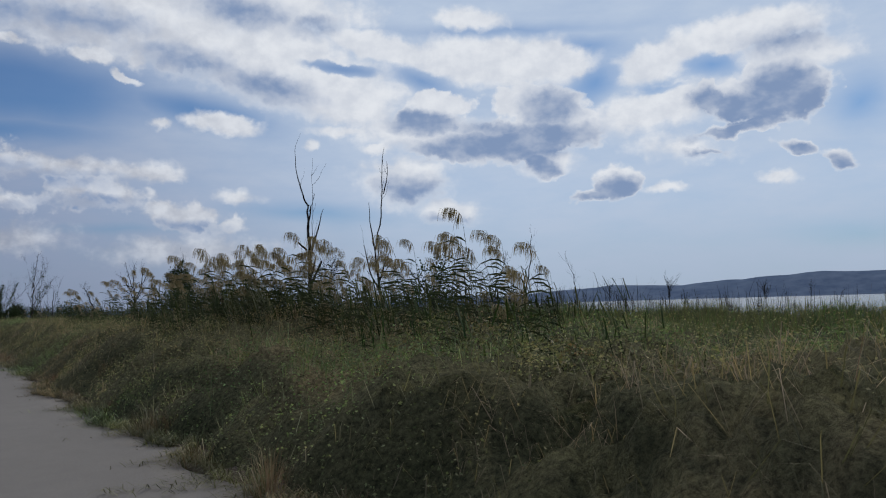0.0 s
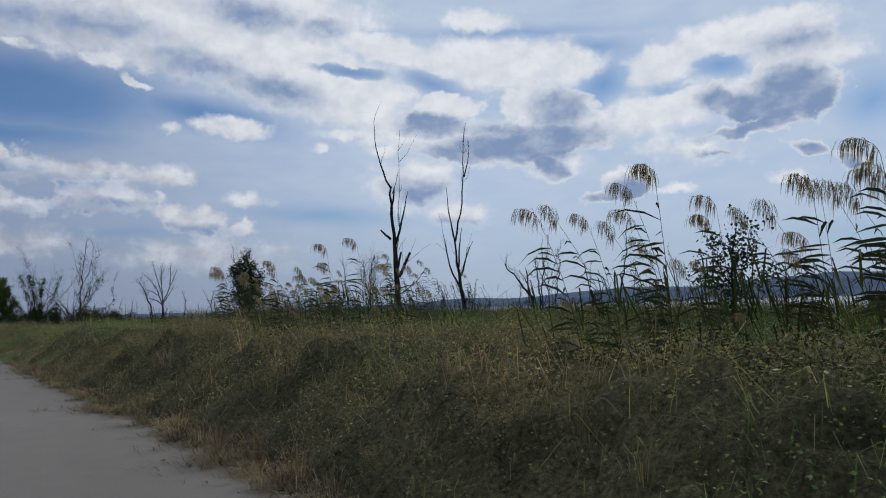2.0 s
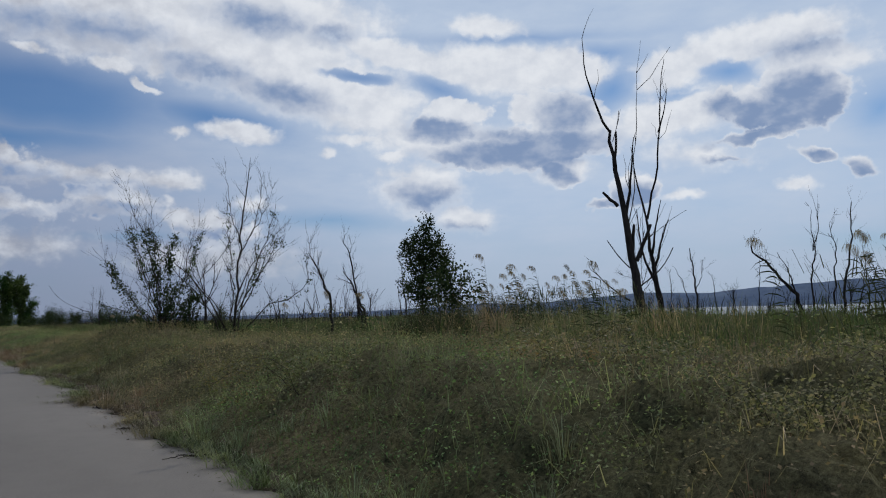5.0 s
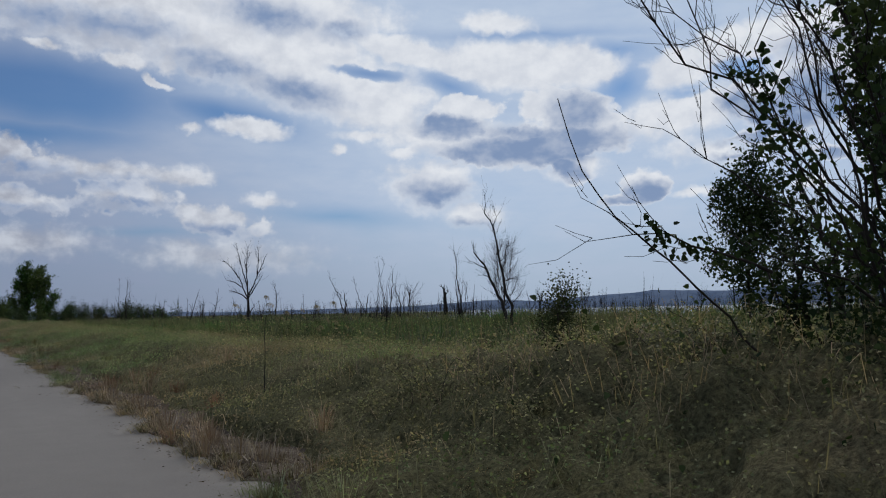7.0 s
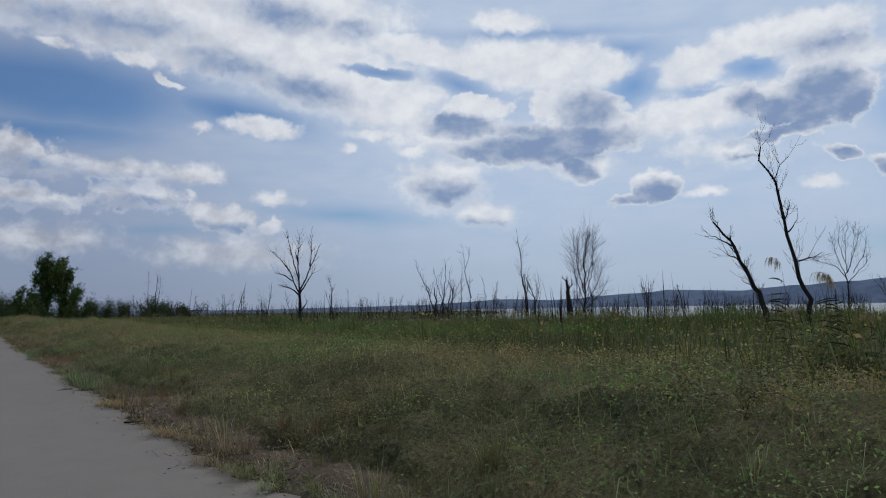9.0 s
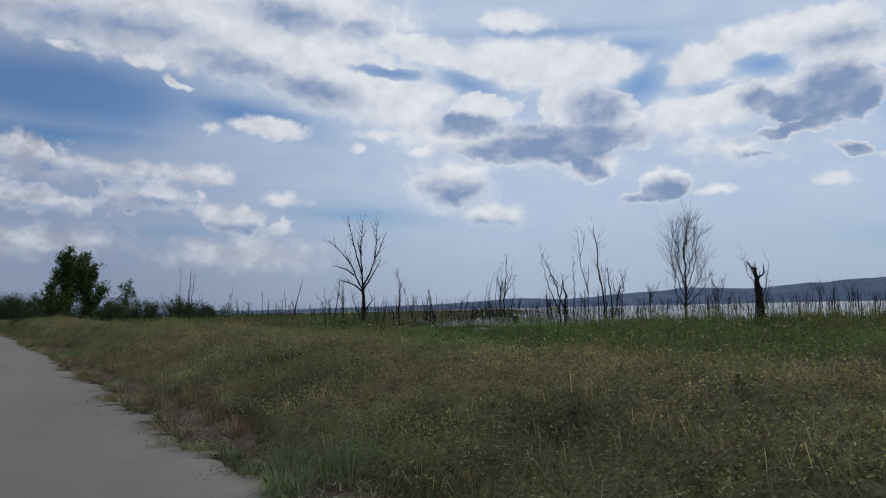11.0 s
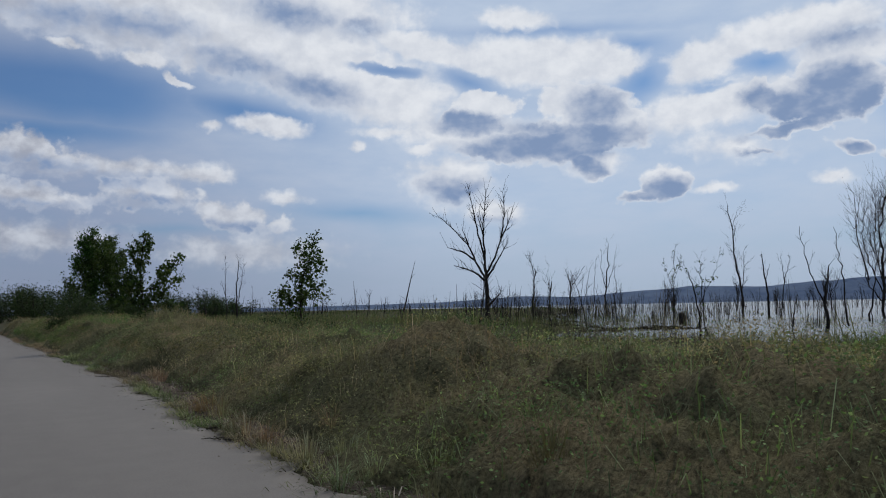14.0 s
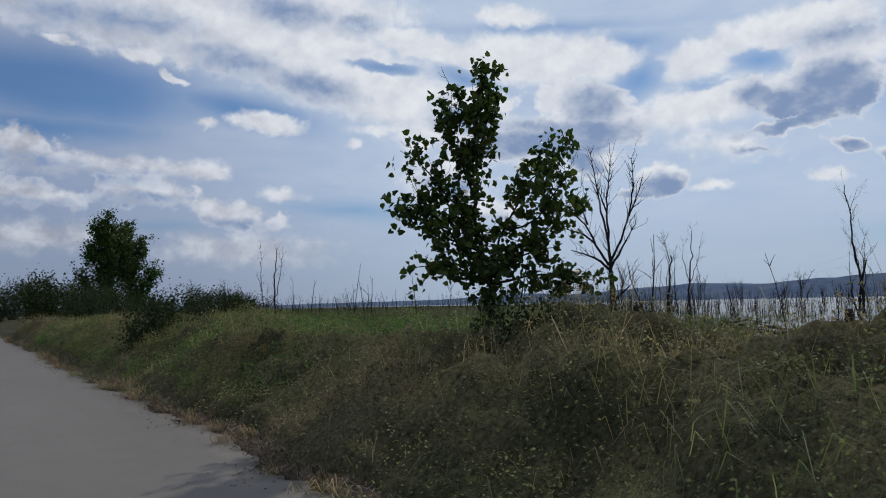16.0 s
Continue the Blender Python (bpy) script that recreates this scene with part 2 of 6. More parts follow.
def mnoise(nt, scale, detail=4, rough=0.6, stretch=(1, 1, 1), coord="Object"):
    tc = nt.nodes.new("ShaderNodeTexCoord")
    mp = nt.nodes.new("ShaderNodeMapping")
    mp.inputs["Scale"].default_value = stretch
    nt.links.new(tc.outputs[coord], mp.inputs[0])
    n = nt.nodes.new("ShaderNodeTexNoise")
    n.inputs["Scale"].default_value = scale
    n.inputs["Detail"].default_value = detail
    n.inputs["Roughness"].default_value = rough
    nt.links.new(mp.outputs[0], n.inputs["Vector"])
    return n.outputs["Fac"]


def ramp(nt, fac, stops):
    r = nt.nodes.new("ShaderNodeValToRGB")
    while len(r.color_ramp.elements) < len(stops):
        r.color_ramp.elements.new(0.5)
    for e, (p, c) in zip(r.color_ramp.elements, stops):
        e.position, e.color = p, (*c, 1)
    nt.links.new(fac, r.inputs[0])
    return r.outputs[0]


def mixc(nt, fac, a, b, mode="MIX"):
    n = nt.nodes.new("ShaderNodeMix")
    n.data_type, n.blend_type = "RGBA", mode
    for i, v in ((0, fac), (6, a), (7, b)):
        if isinstance(v, (int, float)):
            n.inputs[i].default_value = v
        elif isinstance(v, tuple):
            n.inputs[i].default_value = (*v, 1)
        else:
            nt.links.new(v, n.inputs[i])
    return n.outputs[2]


def bump(nt, b, height, strength, distance):
    n = nt.nodes.new("ShaderNodeBump")
    n.inputs["Strength"].default_value, n.inputs["Distance"].default_value = strength, distance
    nt.links.new(height, n.inputs["Height"])
    nt.links.new(n.outputs[0], b.inputs["Normal"])


def smooth(nt, v, a, b):
    n = nt.nodes.new("ShaderNodeMapRange")
    n.interpolation_type = "SMOOTHSTEP"
    nt.links.new(v, n.inputs[0])
    n.inputs[1].default_value, n.inputs[2].default_value = a, b
    return n.outputs[0]


def foliage(name, stops, dry, patch=0.35, through_light=0.4, rough=0.75, dry_at=(0.44, 0.62), glow=(1.1, 1.15, 0.75)):
    """Leaves or blades: each island its own tone, with drier patches some metres wide, and light coming through."""
    m, nt, b = material(name, rough, 0.12)
    g = nt.nodes.new("ShaderNodeNewGeometry")
    c = ramp(nt, g.outputs["Random Per Island"], stops)
    big = mnoise(nt, patch, 3)
    c = mixc(nt, smooth(nt, big, *dry_at), c, dry)
    c = mixc(nt, 1.0, c, ramp(nt, mnoise(nt, 0.9, 4), [(0.32, (0.55, 0.58, 0.55)), (0.5, (0.9, 0.9, 0.88)), (0.68, (1.6, 1.5, 1.35))]), "MULTIPLY")
    c = mixc(nt, smooth(nt, mnoise(nt, 0.13, 2), 0.46, 0.62), c, mixc(nt, 1.0, c, (0.66, 1.06, 0.8), "MULTIPLY"))
    nt.links.new(c, b.inputs["Base Color"])
    t = nt.nodes.new("ShaderNodeBsdfTranslucent")
    nt.links.new(mixc(nt, 1.0, c, glow, "MULTIPLY"), t.inputs[0])
    mx = nt.nodes.new("ShaderNodeMixShader")
    mx.inputs[0].default_value = through_light
    out = nt.nodes["Material Output"]
    nt.links.new(b.outputs[0], mx.inputs[1])
    nt.links.new(t.outputs[0], mx.inputs[2])
    nt.links.new(mx.outputs[0], out.inputs[0])
    return m


M_GRASS = foliage("tall_grass", [(0.0, (0.091, 0.088, 0.055)), (0.5, (0.185, 0.168, 0.101)), (0.85, (0.293, 0.233, 0.150)), (1.0, (0.580, 0.433, 0.317))], (0.263, 0.190, 0.138), 0.22)
M_HERB = foliage("herb_leaves", [(0.0, (0.10, 0.11, 0.062)), (0.55, (0.21, 0.215, 0.112)), (0.9, (0.31, 0.285, 0.16)), (1.0, (0.45, 0.39, 0.23))], (0.26, 0.19, 0.123), 0.3)
M_STRAW = foliage("dry_grass", [(0.0, (0.15, 0.105, 0.07)), (0.6, (0.28, 0.22, 0.155)), (1.0, (0.44, 0.38, 0.29))], (0.19, 0.11, 0.07), 0.5, 0.25, glow=(1.1, 1.0, 0.8))
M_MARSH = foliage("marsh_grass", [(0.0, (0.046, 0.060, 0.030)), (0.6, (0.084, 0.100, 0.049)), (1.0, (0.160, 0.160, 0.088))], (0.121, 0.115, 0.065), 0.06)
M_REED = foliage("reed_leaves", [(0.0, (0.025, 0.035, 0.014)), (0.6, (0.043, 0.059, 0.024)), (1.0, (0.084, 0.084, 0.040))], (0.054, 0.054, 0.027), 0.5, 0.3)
M_PLUME = foliage("reed_plume", [(0.0, (0.17, 0.13, 0.10)), (1.0, (0.36, 0.29, 0.22))], (0.22, 0.17, 0.13), 1.0, 0.5, 0.9)
M_POPLAR = foliage("poplar_leaves", [(0.0, (0.022, 0.042, 0.014)), (0.6, (0.045, 0.08, 0.022)), (1.0, (0.085, 0.125, 0.035))], (0.06, 0.085, 0.025), 1.0, 0.34, 0.42)
M_DARKLEAF = foliage("dark_leaves", [(0.0, (0.014, 0.026, 0.012)), (0.6, (0.028, 0.048, 0.018)), (1.0, (0.05, 0.07, 0.025))], (0.035, 0.05, 0.02), 0.8, 0.25)

M_BRAMBLE = foliage("bramble_leaves", [(0.0, (0.055, 0.065, 0.034)), (0.55, (0.12, 0.135, 0.064)), (0.9, (0.20, 0.20, 0.10)), (1.0, (0.36, 0.31, 0.18))], (0.18, 0.125, 0.07), 0.5, 0.35, 0.55)
M_GREEN = foliage("green_herb_leaves", [(0.0, (0.045, 0.075, 0.030)), (0.6, (0.10, 0.15, 0.055)), (1.0, (0.19, 0.23, 0.09))], (0.12, 0.15, 0.06), 0.5, 0.4)
M_DRYMAT = foliage("dry_mat", [(0.0, (0.055, 0.042, 0.028)), (0.6, (0.13, 0.102, 0.068)), (1.0, (0.30, 0.25, 0.18))], (0.12, 0.105, 0.055), 0.6, 0.2)
M_LITTER = foliage("leaf_litter", [(0.0, (0.03, 0.022, 0.016)), (0.7, (0.09, 0.06, 0.04)), (1.0, (0.2, 0.15, 0.1))], (0.06, 0.04, 0.03), 1.0, 0.1)
M_GRASSLEAF = foliage("olive_leaves", [(0.0, (0.081, 0.090, 0.055)), (0.6, (0.172, 0.177, 0.101)), (1.0, (0.388, 0.332, 0.210))], (0.218, 0.168, 0.119), 0.4)
M_DRYLEAF = foliage("drying_leaves", [(0.0, (0.110, 0.085, 0.049)), (0.6, (0.223, 0.174, 0.099)), (1.0, (0.445, 0.346, 0.198))], (0.262, 0.167, 0.108), 0.4)


def bark(name, dark, light):
    m, nt, b = material(name, 0.9, 0.15)
    n = mnoise(nt, 6.0, 6, 0.65, (1, 1, 0.18))
    c = ramp(nt, n, [(0.3, dark), (0.7, light)])
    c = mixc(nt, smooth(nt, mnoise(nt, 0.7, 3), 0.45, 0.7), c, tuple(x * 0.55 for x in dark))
    nt.links.new(c, b.inputs["Base Color"])
    bump(nt, b, n, 0.7, 0.03)
    return m


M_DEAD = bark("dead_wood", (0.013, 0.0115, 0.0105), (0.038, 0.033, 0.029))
M_BARK = bark("living_bark", (0.016, 0.014, 0.012), (0.045, 0.038, 0.031))
M_STICK = bark("bleached_stick", (0.16, 0.13, 0.10), (0.38, 0.33, 0.26))


def concrete():
    m, nt, b = material("road_concrete", 0.88, 0.25)
    n1 = mnoise(nt, 0.35, 4, 0.6, (1, 0.25, 1))
    n2 = mnoise(nt, 60, 6, 0.7)
    n3 = mnoise(nt, 3.0, 5, 0.65)
    c = ramp(nt, n1, [(0.3, (0.136, 0.124, 0.112)), (0.7, (0.176, 0.161, 0.145))])
    c = mixc(nt, 0.25, c, ramp(nt, n3, [(0.35, (0.78, 0.78, 0.78)), (0.65, (1.1, 1.1, 1.1))]), "MULTIPLY")
    c = mixc(nt, 0.7, c, ramp(nt, n2, [(0.3, (0.7, 0.7, 0.7)), (0.7, (1.2, 1.2, 1.2))]), "MULTIPLY")
    nt.links.new(c, b.inputs["Base Color"])
    bump(nt, b, n2, 0.35, 0.006)
    return m


def soil():
    m, nt, b = material("soil_and_litter", 0.95, 0.1)
    n = mnoise(nt, 0.5, 5)
    n2 = mnoise(nt, 14, 6, 0.7)
    c = ramp(nt, n, [(0.35, (0.03, 0.033, 0.014)), (0.6, (0.055, 0.05, 0.024)), (0.8, (0.095, 0.075, 0.045))])
    c = mixc(nt, 0.8, c, ramp(nt, n2, [(0.3, (0.4, 0.4, 0.4)), (0.7, (1.5, 1.45, 1.4))]), "MULTIPLY")
    nt.links.new(c, b.inputs["Base Color"])
    bump(nt, b, n2, 0.8, 0.06)
    return m


def gravel_soil():
    m, nt, b = material("verge_soil", 0.95, 0.1)
    n = mnoise(nt, 1.1, 5)
    n2 = mnoise(nt, 30, 6, 0.75)
    c = ramp(nt, n, [(0.35, (0.055, 0.042, 0.03)), (0.6, (0.105, 0.082, 0.062)), (0.8, (0.18, 0.15, 0.12))])
    c = mixc(nt, 0.8, c, ramp(nt, n2, [(0.3, (0.45, 0.45, 0.45)), (0.7, (1.4, 1.4, 1.4))]), "MULTIPLY")
    nt.links.new(c, b.inputs["Base Color"])
    bump(nt, b, n2, 0.8, 0.03)
    return m


def lake():
    m, nt, b = material("lake_water", 0.24, 0.4)
    b.inputs["Base Color"].default_value = (0.05, 0.06, 0.055, 1)
    b.inputs["IOR"].default_value = 1.33
    b.inputs["Specular Tint"].default_value = (0.72, 0.75, 0.78, 1)
    n = mnoise(nt, 1.6, 4, 0.6, (1, 0.6, 1))
    bump(nt, b, n, 0.2, 0.05)
    return m


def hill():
    m, nt, b = material("wooded_hill_hazed", 1.0, 0.0)
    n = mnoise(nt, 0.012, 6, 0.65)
    # the blue of the air in between is painted into the base colour
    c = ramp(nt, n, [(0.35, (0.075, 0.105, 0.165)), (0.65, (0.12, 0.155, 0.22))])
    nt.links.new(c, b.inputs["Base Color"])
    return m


def tangle():
    m, nt, b = material("weed_tangle", 0.95, 0.05)
    n = mnoise(nt, 0.35, 4)
    n2 = mnoise(nt, 22, 6, 0.75)
    c = ramp(nt, n, [(0.35, (0.072, 0.077, 0.041)), (0.55, (0.138, 0.128, 0.072)), (0.75, (0.23, 0.175, 0.108))])
    c = mixc(nt, 0.85, c, ramp(nt, n2, [(0.35, (0.25, 0.25, 0.25)), (0.65, (1.5, 1.5, 1.4))]), "MULTIPLY")
    nt.links.new(c, b.inputs["Base Color"])
    bump(nt, b, n2, 1.0, 0.08)
    return m


M_TANGLE = tangle()
M_ROAD, M_SOIL, M_VERGE, M_WATER, M_HILL_HAZED = concrete(), soil(), gravel_soil(), lake(), hill()


# ---- mesh helpers ----
def fast(name, verts, groups, mat, smooth_faces=False):
    """A mesh from an array of points and arrays of faces (each of one corner count)."""
    me = bpy.data.meshes.new(name)
    verts = np.asarray(verts, dtype=np.float32).reshape(-1, 3)
    groups = [np.asarray(g, dtype=np.int32) for g in groups if len(g)]
    corners = np.concatenate([g.ravel() for g in groups])
    sizes = np.concatenate([np.full(len(g), g.shape[1], np.int32) for g in groups])
    starts = np.concatenate([[0], np.cumsum(sizes)[:-1]]).astype(np.int32)
    me.vertices.add(len(verts))
    me.vertices.foreach_set("co", verts.ravel())
    me.loops.add(len(corners))
    me.loops.foreach_set("vertex_index", corners)
    me.polygons.add(len(sizes))
    me.polygons.foreach_set("loop_start", starts)
    me.polygons.foreach_set("loop_total", sizes)
    if smooth_faces:
        me.polygons.foreach_set("use_smooth", np.ones(len(sizes), bool))
    me.materials.append(mat)
    me.update(calc_edges=True)
    return me


class Mesh:
    """Collects points and faces of one part."""

    def __init__(self):
        self.v, self.q, self.t, self.n = [], [], [], 0

    def add(self, v, quads=(), tris=()):
        v = np.asarray(v, float).reshape(-1, 3)
        if len(quads):
            self.q.append(np.asarray(quads) + self.n)
        if len(tris):
            self.t.append(np.asarray(tris) + self.n)
        self.v.append(v)
        self.n += len(v)

    def data(self, name, mat, smooth_faces=False):
        g = [np.concatenate(x) for x in (self.q, self.t) if x]
        return fast(name, np.concatenate(self.v), g, mat, smooth_faces)


def part(name, mesh, mat, parent, label="", smooth_faces=False, kind=""):
    ob = new(name, mesh.data(name, mat, smooth_faces) if isinstance(mesh, Mesh) else mesh)
    ob.parent = parent
    if label or kind:
        tagged(ob, label, kind=kind)
    return ob


def tube(mesh, pts, r0, r1, sides=6, rough=0.0, rng=None):
    """A tapered limb along points, closed at its tip."""
    p = np.asarray(pts, float)
    k = len(p)
    d = np.gradient(p, axis=0)
    d /= np.linalg.norm(d, axis=1)[:, None] + 1e-9
    ref = np.array([0.31, 0.95, 0.05])
    a = np.cross(d, ref)
    a /= np.linalg.norm(a, axis=1)[:, None] + 1e-9
    b = np.cross(d, a)
    r = np.linspace(r0, r1, k)
    ang = np.arange(sides) * 2 * np.pi / sides
    rr = r[:, None] * (1 + (rough * rng.normal(size=(k, sides)) if rough else 0))
    ring = p[:, None] + rr[..., None] * (np.cos(ang)[None, :, None] * a[:, None] + np.sin(ang)[None, :, None] * b[:, None])
    i, j = np.meshgrid(np.arange(k - 1), np.arange(sides), indexing="ij")
    i, j = i.ravel(), j.ravel()
    jn = (j + 1) % sides
    q = np.stack([i * sides + j, i * sides + jn, (i + 1) * sides + jn, (i + 1) * sides + j], 1)
    tip = k * sides
    t = np.stack([np.full(sides, tip), (k - 1) * sides + np.arange(sides), (k - 1) * sides + (np.arange(sides) + 1) % sides], 1)
    mesh.add(np.concatenate([ring.reshape(-1, 3), p[-1:] + d[-1:] * r1 * 0.6]), q, t)


def bend(pts, n, wob, rng):
    """More points along a coarse line, with small crooks."""
    p = np.asarray(pts, float)
    s = np.concatenate([[0], np.cumsum(np.linalg.norm(np.diff(p, axis=0), axis=1))])
    x = np.linspace(0, s[-1], n)
    out = np.stack([np.interp(x, s, p[:, k]) for k in range(3)], 1)
    # rounds the corners, then crooks
    if n > 4:
        out[1:-1] = (out[:-2] + 2 * out[1:-1] + out[2:]) / 4
    w = rng.normal(size=(n, 3)) * wob
    w[0] = 0
    return out + w


def blades(base, height, width, lean, heading, droop=0.35):
    """Grass blades: three faces each, rising and bending over."""
    n = len(base)
    dx = np.stack([np.cos(heading), np.sin(heading), np.zeros(n)], 1)
    side = np.stack([-np.sin(heading), np.cos(heading), np.zeros(n)], 1)
    up = np.array([0, 0, 1.0])
    h, w, l = height[:, None], width[:, None], lean[:, None]
    mid = base + up * h * 0.6 + dx * l * 0.38
    tip = base + up * h * (1 - droop * np.minimum(l / (h + 1e-6), 1)) + dx * l
    v = np.stack([base - side * w / 2, base + side * w / 2, mid + side * w * 0.4, mid - side * w * 0.4, tip], 1)
    o = np.arange(n)[:, None] * 5
    return v.reshape(-1, 3), o + np.array([[0, 1, 2, 3]]), o + np.array([[3, 2, 4]])


def leaves(at, size, rng, aspect=0.6, flatness=0.5):
    """Leaves as folded four-cornered blades at the given points."""
    n = len(at)
    d = rng.normal(size=(n, 3))
    d[:, 2] *= flatness
    d /= np.linalg.norm(d, axis=1)[:, None]
    s = np.cross(d, rng.normal(size=(n, 3)) * np.array([0.5, 0.5, 1.0]))
    s /= np.linalg.norm(s, axis=1)[:, None] + 1e-9
    nrm = np.cross(d, s)
    z = size[:, None]
    v = np.stack([at, at + d * z * 0.45 + s * z * aspect / 2 + nrm * z * 0.08, at + d * z, at + d * z * 0.45 - s * z * aspect / 2 + nrm * z * 0.08], 1)
    o = np.arange(n)[:, None] * 4
    return v.reshape(-1, 3), np.concatenate([o + np.array([[0, 1, 2]]), o + np.array([[0, 2, 3]])])


def broad_leaves(at, size, rng):
    """Broad heart-shaped leaves, slightly folded, hanging all ways."""
    n = len(at)
    d = rng.normal(size=(n, 3)) + np.array([0, 0, -0.5])
    d /= np.linalg.norm(d, axis=1)[:, None]
    s = np.cross(d, rng.normal(size=(n, 3)))
    s /= np.linalg.norm(s, axis=1)[:, None] + 1e-9
    f = np.cross(d, s)
    z = size[:, None]
    pts = [at + d * z * a + s * z * b + f * z * c for a, b, c in ((0, 0, 0), (0.08, 0.42, 0.08), (0.5, 0.4, 0.06), (1.0, 0, 0), (0.5, -0.4, 0.06), (0.08, -0.42, 0.08))]
    o = np.arange(n)[:, None] * 6
    return np.stack(pts, 1).reshape(-1, 3), np.concatenate([o + np.array([[0, 1, 2, 3]]), o + np.array([[0, 3, 4, 5]])])


# ---- lie of the land ----
def waves(x, y, size, seed):
    """Smooth uneven field between about -1 and 1."""
    g = np.random.default_rng(seed)
    out = 0
    for k in range(7):
        a = g.uniform(0, 2 * np.pi)
        f = 2 * np.pi / size * g.uniform(0.6, 1.7)
        out = out + np.sin((np.cos(a) * x + np.sin(a) * y) * f + g.uniform(0, 6.28))
    return out / 3.2


def step(v, a, b):
    t = np.clip((v - a) / (b - a), 0, 1)
    return t * t * (3 - 2 * t)


def edge(y):
    """Where the worn right edge of the road lies."""
    base = np.interp(y, [-20, 5, 13, 19, 28, 38, 48, 62, 80, 104, 125, 146, 158, 170, 180, 190, 205, 230, 300, 500], [2.3, 2.25, 2.02, 2.18, 2.35, 2.22, 2.35, 2.32, 2.3, 2.33, 2.3, 2.5, 2.7, 2.55, 2.75, 2.55, 2.2, 1.8, 1.5, 0.9])
    return base + 0.13 * waves(y, y * 0, 2.6, 5) + 0.13 * np.abs(waves(y, y * 0, 0.8, 6)) - 0.07


def shore(y):
    return np.interp(y, [-200, 0, 40, 80, 120, 150, 178, 190, 199, 216, 235, 260, 300, 400, 800], [60, 62, 55, 60, 66, 66, 56, 44, 33, 35, 60, 75, 110, 200, 500])


WATER = -1.5


def land(x, y):
    """Height of the ground beside the road."""
    e = edge(y)
    d = x - e
    fall = np.interp(y, [-50, 160, 178, 212, 228, 500], [0.42, 0.42, 0.85, 0.85, 0.5, 0.5])
    z = -0.03 - 0.12 * step(d, 0.3, 2.2) - fall * step(d, 3.0, 11.0)
    z = z + 0.10 * waves(x, y, 7, 11) * step(d, 1.5, 6) + 0.03 * waves(x, y, 1.3, 12) * step(d, 0.2, 2)
    s = x - shore(y) + 5 * waves(x, y, 26, 13)
    z = z - (1.75 - fall) * step(s, -14, 9) - 3 * step(s, 60, 300)
    z = z + 0.3 * step(x - 25, 0, 20) * np.clip(waves(x, y, 18, 14), 0, 1) * step(-s, -25, 0)
    left = -4.6 - x
    return np.where(x < -4.6, -0.05 - 0.5 * step(left, 0.5, 6), z)


def domes(x, y, cell, seed):
    """Rounded lumps of uneven size, one to each jittered cell, with creases between them."""
    cx, cy = np.floor(x / cell), np.floor(y / cell)
    out = np.zeros(np.broadcast(x, y).shape)

    def chance(i, j, k):
        return np.mod(np.sin(i * 127.1 + j * 311.7 + k * 74.7 + seed * 19.19) * 43758.5453, 1.0)

    for i in (-1, 0, 1):
        for j in (-1, 0, 1):
            a, b = cx + i, cy + j
            px, py = (a + chance(a, b, 1)) * cell, (b + chance(a, b, 2)) * cell
            r = cell * (0.55 + 0.45 * chance(a, b, 3))
            d2 = ((x - px) ** 2 + (y - py) ** 2) / r ** 2
            out = np.maximum(out, (0.45 + 0.55 * chance(a, b, 4)) * np.sqrt(np.clip(1 - d2, 0, 1)))
    return out


def growth(x, y):
    """Height of the undergrowth over the ground: mounds of uneven size."""
    d = x - edge(y)
    tall = np.interp(y, [0, 8, 14, 22, 30, 45, 62, 72, 84, 90, 100, 118, 130, 150, 163, 171, 177, 183, 188, 197, 210, 240, 420], [1.3, 1.32, 1.3, 1.25, 1.3, 1.35, 1.2, 1.15, 1.3, 0.95, 1.0, 1.0, 1.0, 1.15, 1.28, 1.3, 1.08, 1.25, 1.38, 1.36, 1.25, 1.3, 1.5])
    rise = 0.10 + 0.90 * step(d, -0.05, np.interp(y, [0, 60, 90, 150, 165, 180, 230], [1.3, 2.2, 3.4, 3.0, 3.0, 2.2, 1.2]))
    rough = np.interp(y, [0, 60, 84, 96, 130, 150, 165, 230], [1.0, 1.0, 0.85, 0.45, 0.5, 0.75, 1.0, 1.1])
    wx, wy = x + 0.25 * waves(x, y, 1.4, 25), y + 0.25 * waves(x, y, 1.4, 26)
    lumps = 0.45 + 0.50 * domes(wx, wy, 1.9, 1) + 0.32 * domes(wx, wy, 0.75, 2) + 0.14 * domes(x, y, 0.32, 3)
    mound = 0.9 + rough * (lumps - 0.9 + 0.16 * waves(x, y, 4.2, 21)) + 0.06 * waves(x, y, 0.42, 24)
    extra = 0.6 * np.exp(-(((x - 6.6) / 1.9) ** 2 + ((y - 15.8) / 3.6) ** 2)) + 0.15 * np.exp(-(((x - 5.6) / 1.5) ** 2 + ((y - 193.4) / 1.8) ** 2)) + 0.3 * np.exp(-(((x - 7.0) / 2.0) ** 2 + ((y - 81.5) / 3.0) ** 2))
    return tall * rise * np.clip(mound, 0.25, 1.5) + extra * rise


def dry_verge(x, y):
    """How bare and dry the strip beside the road is."""
    d = x - edge(y)
    w = np.interp(y, [0, 55, 66, 80, 100, 150, 175, 185, 200], [0.02, 0.05, 0.2, 0.5, 1.1, 0.6, 0.7, 0.3, 0.1]) * (1 + 0.7 * waves(x * 0, y, 4, 31))
    return 1 - step(d, w * 0.5, w + 0.4)


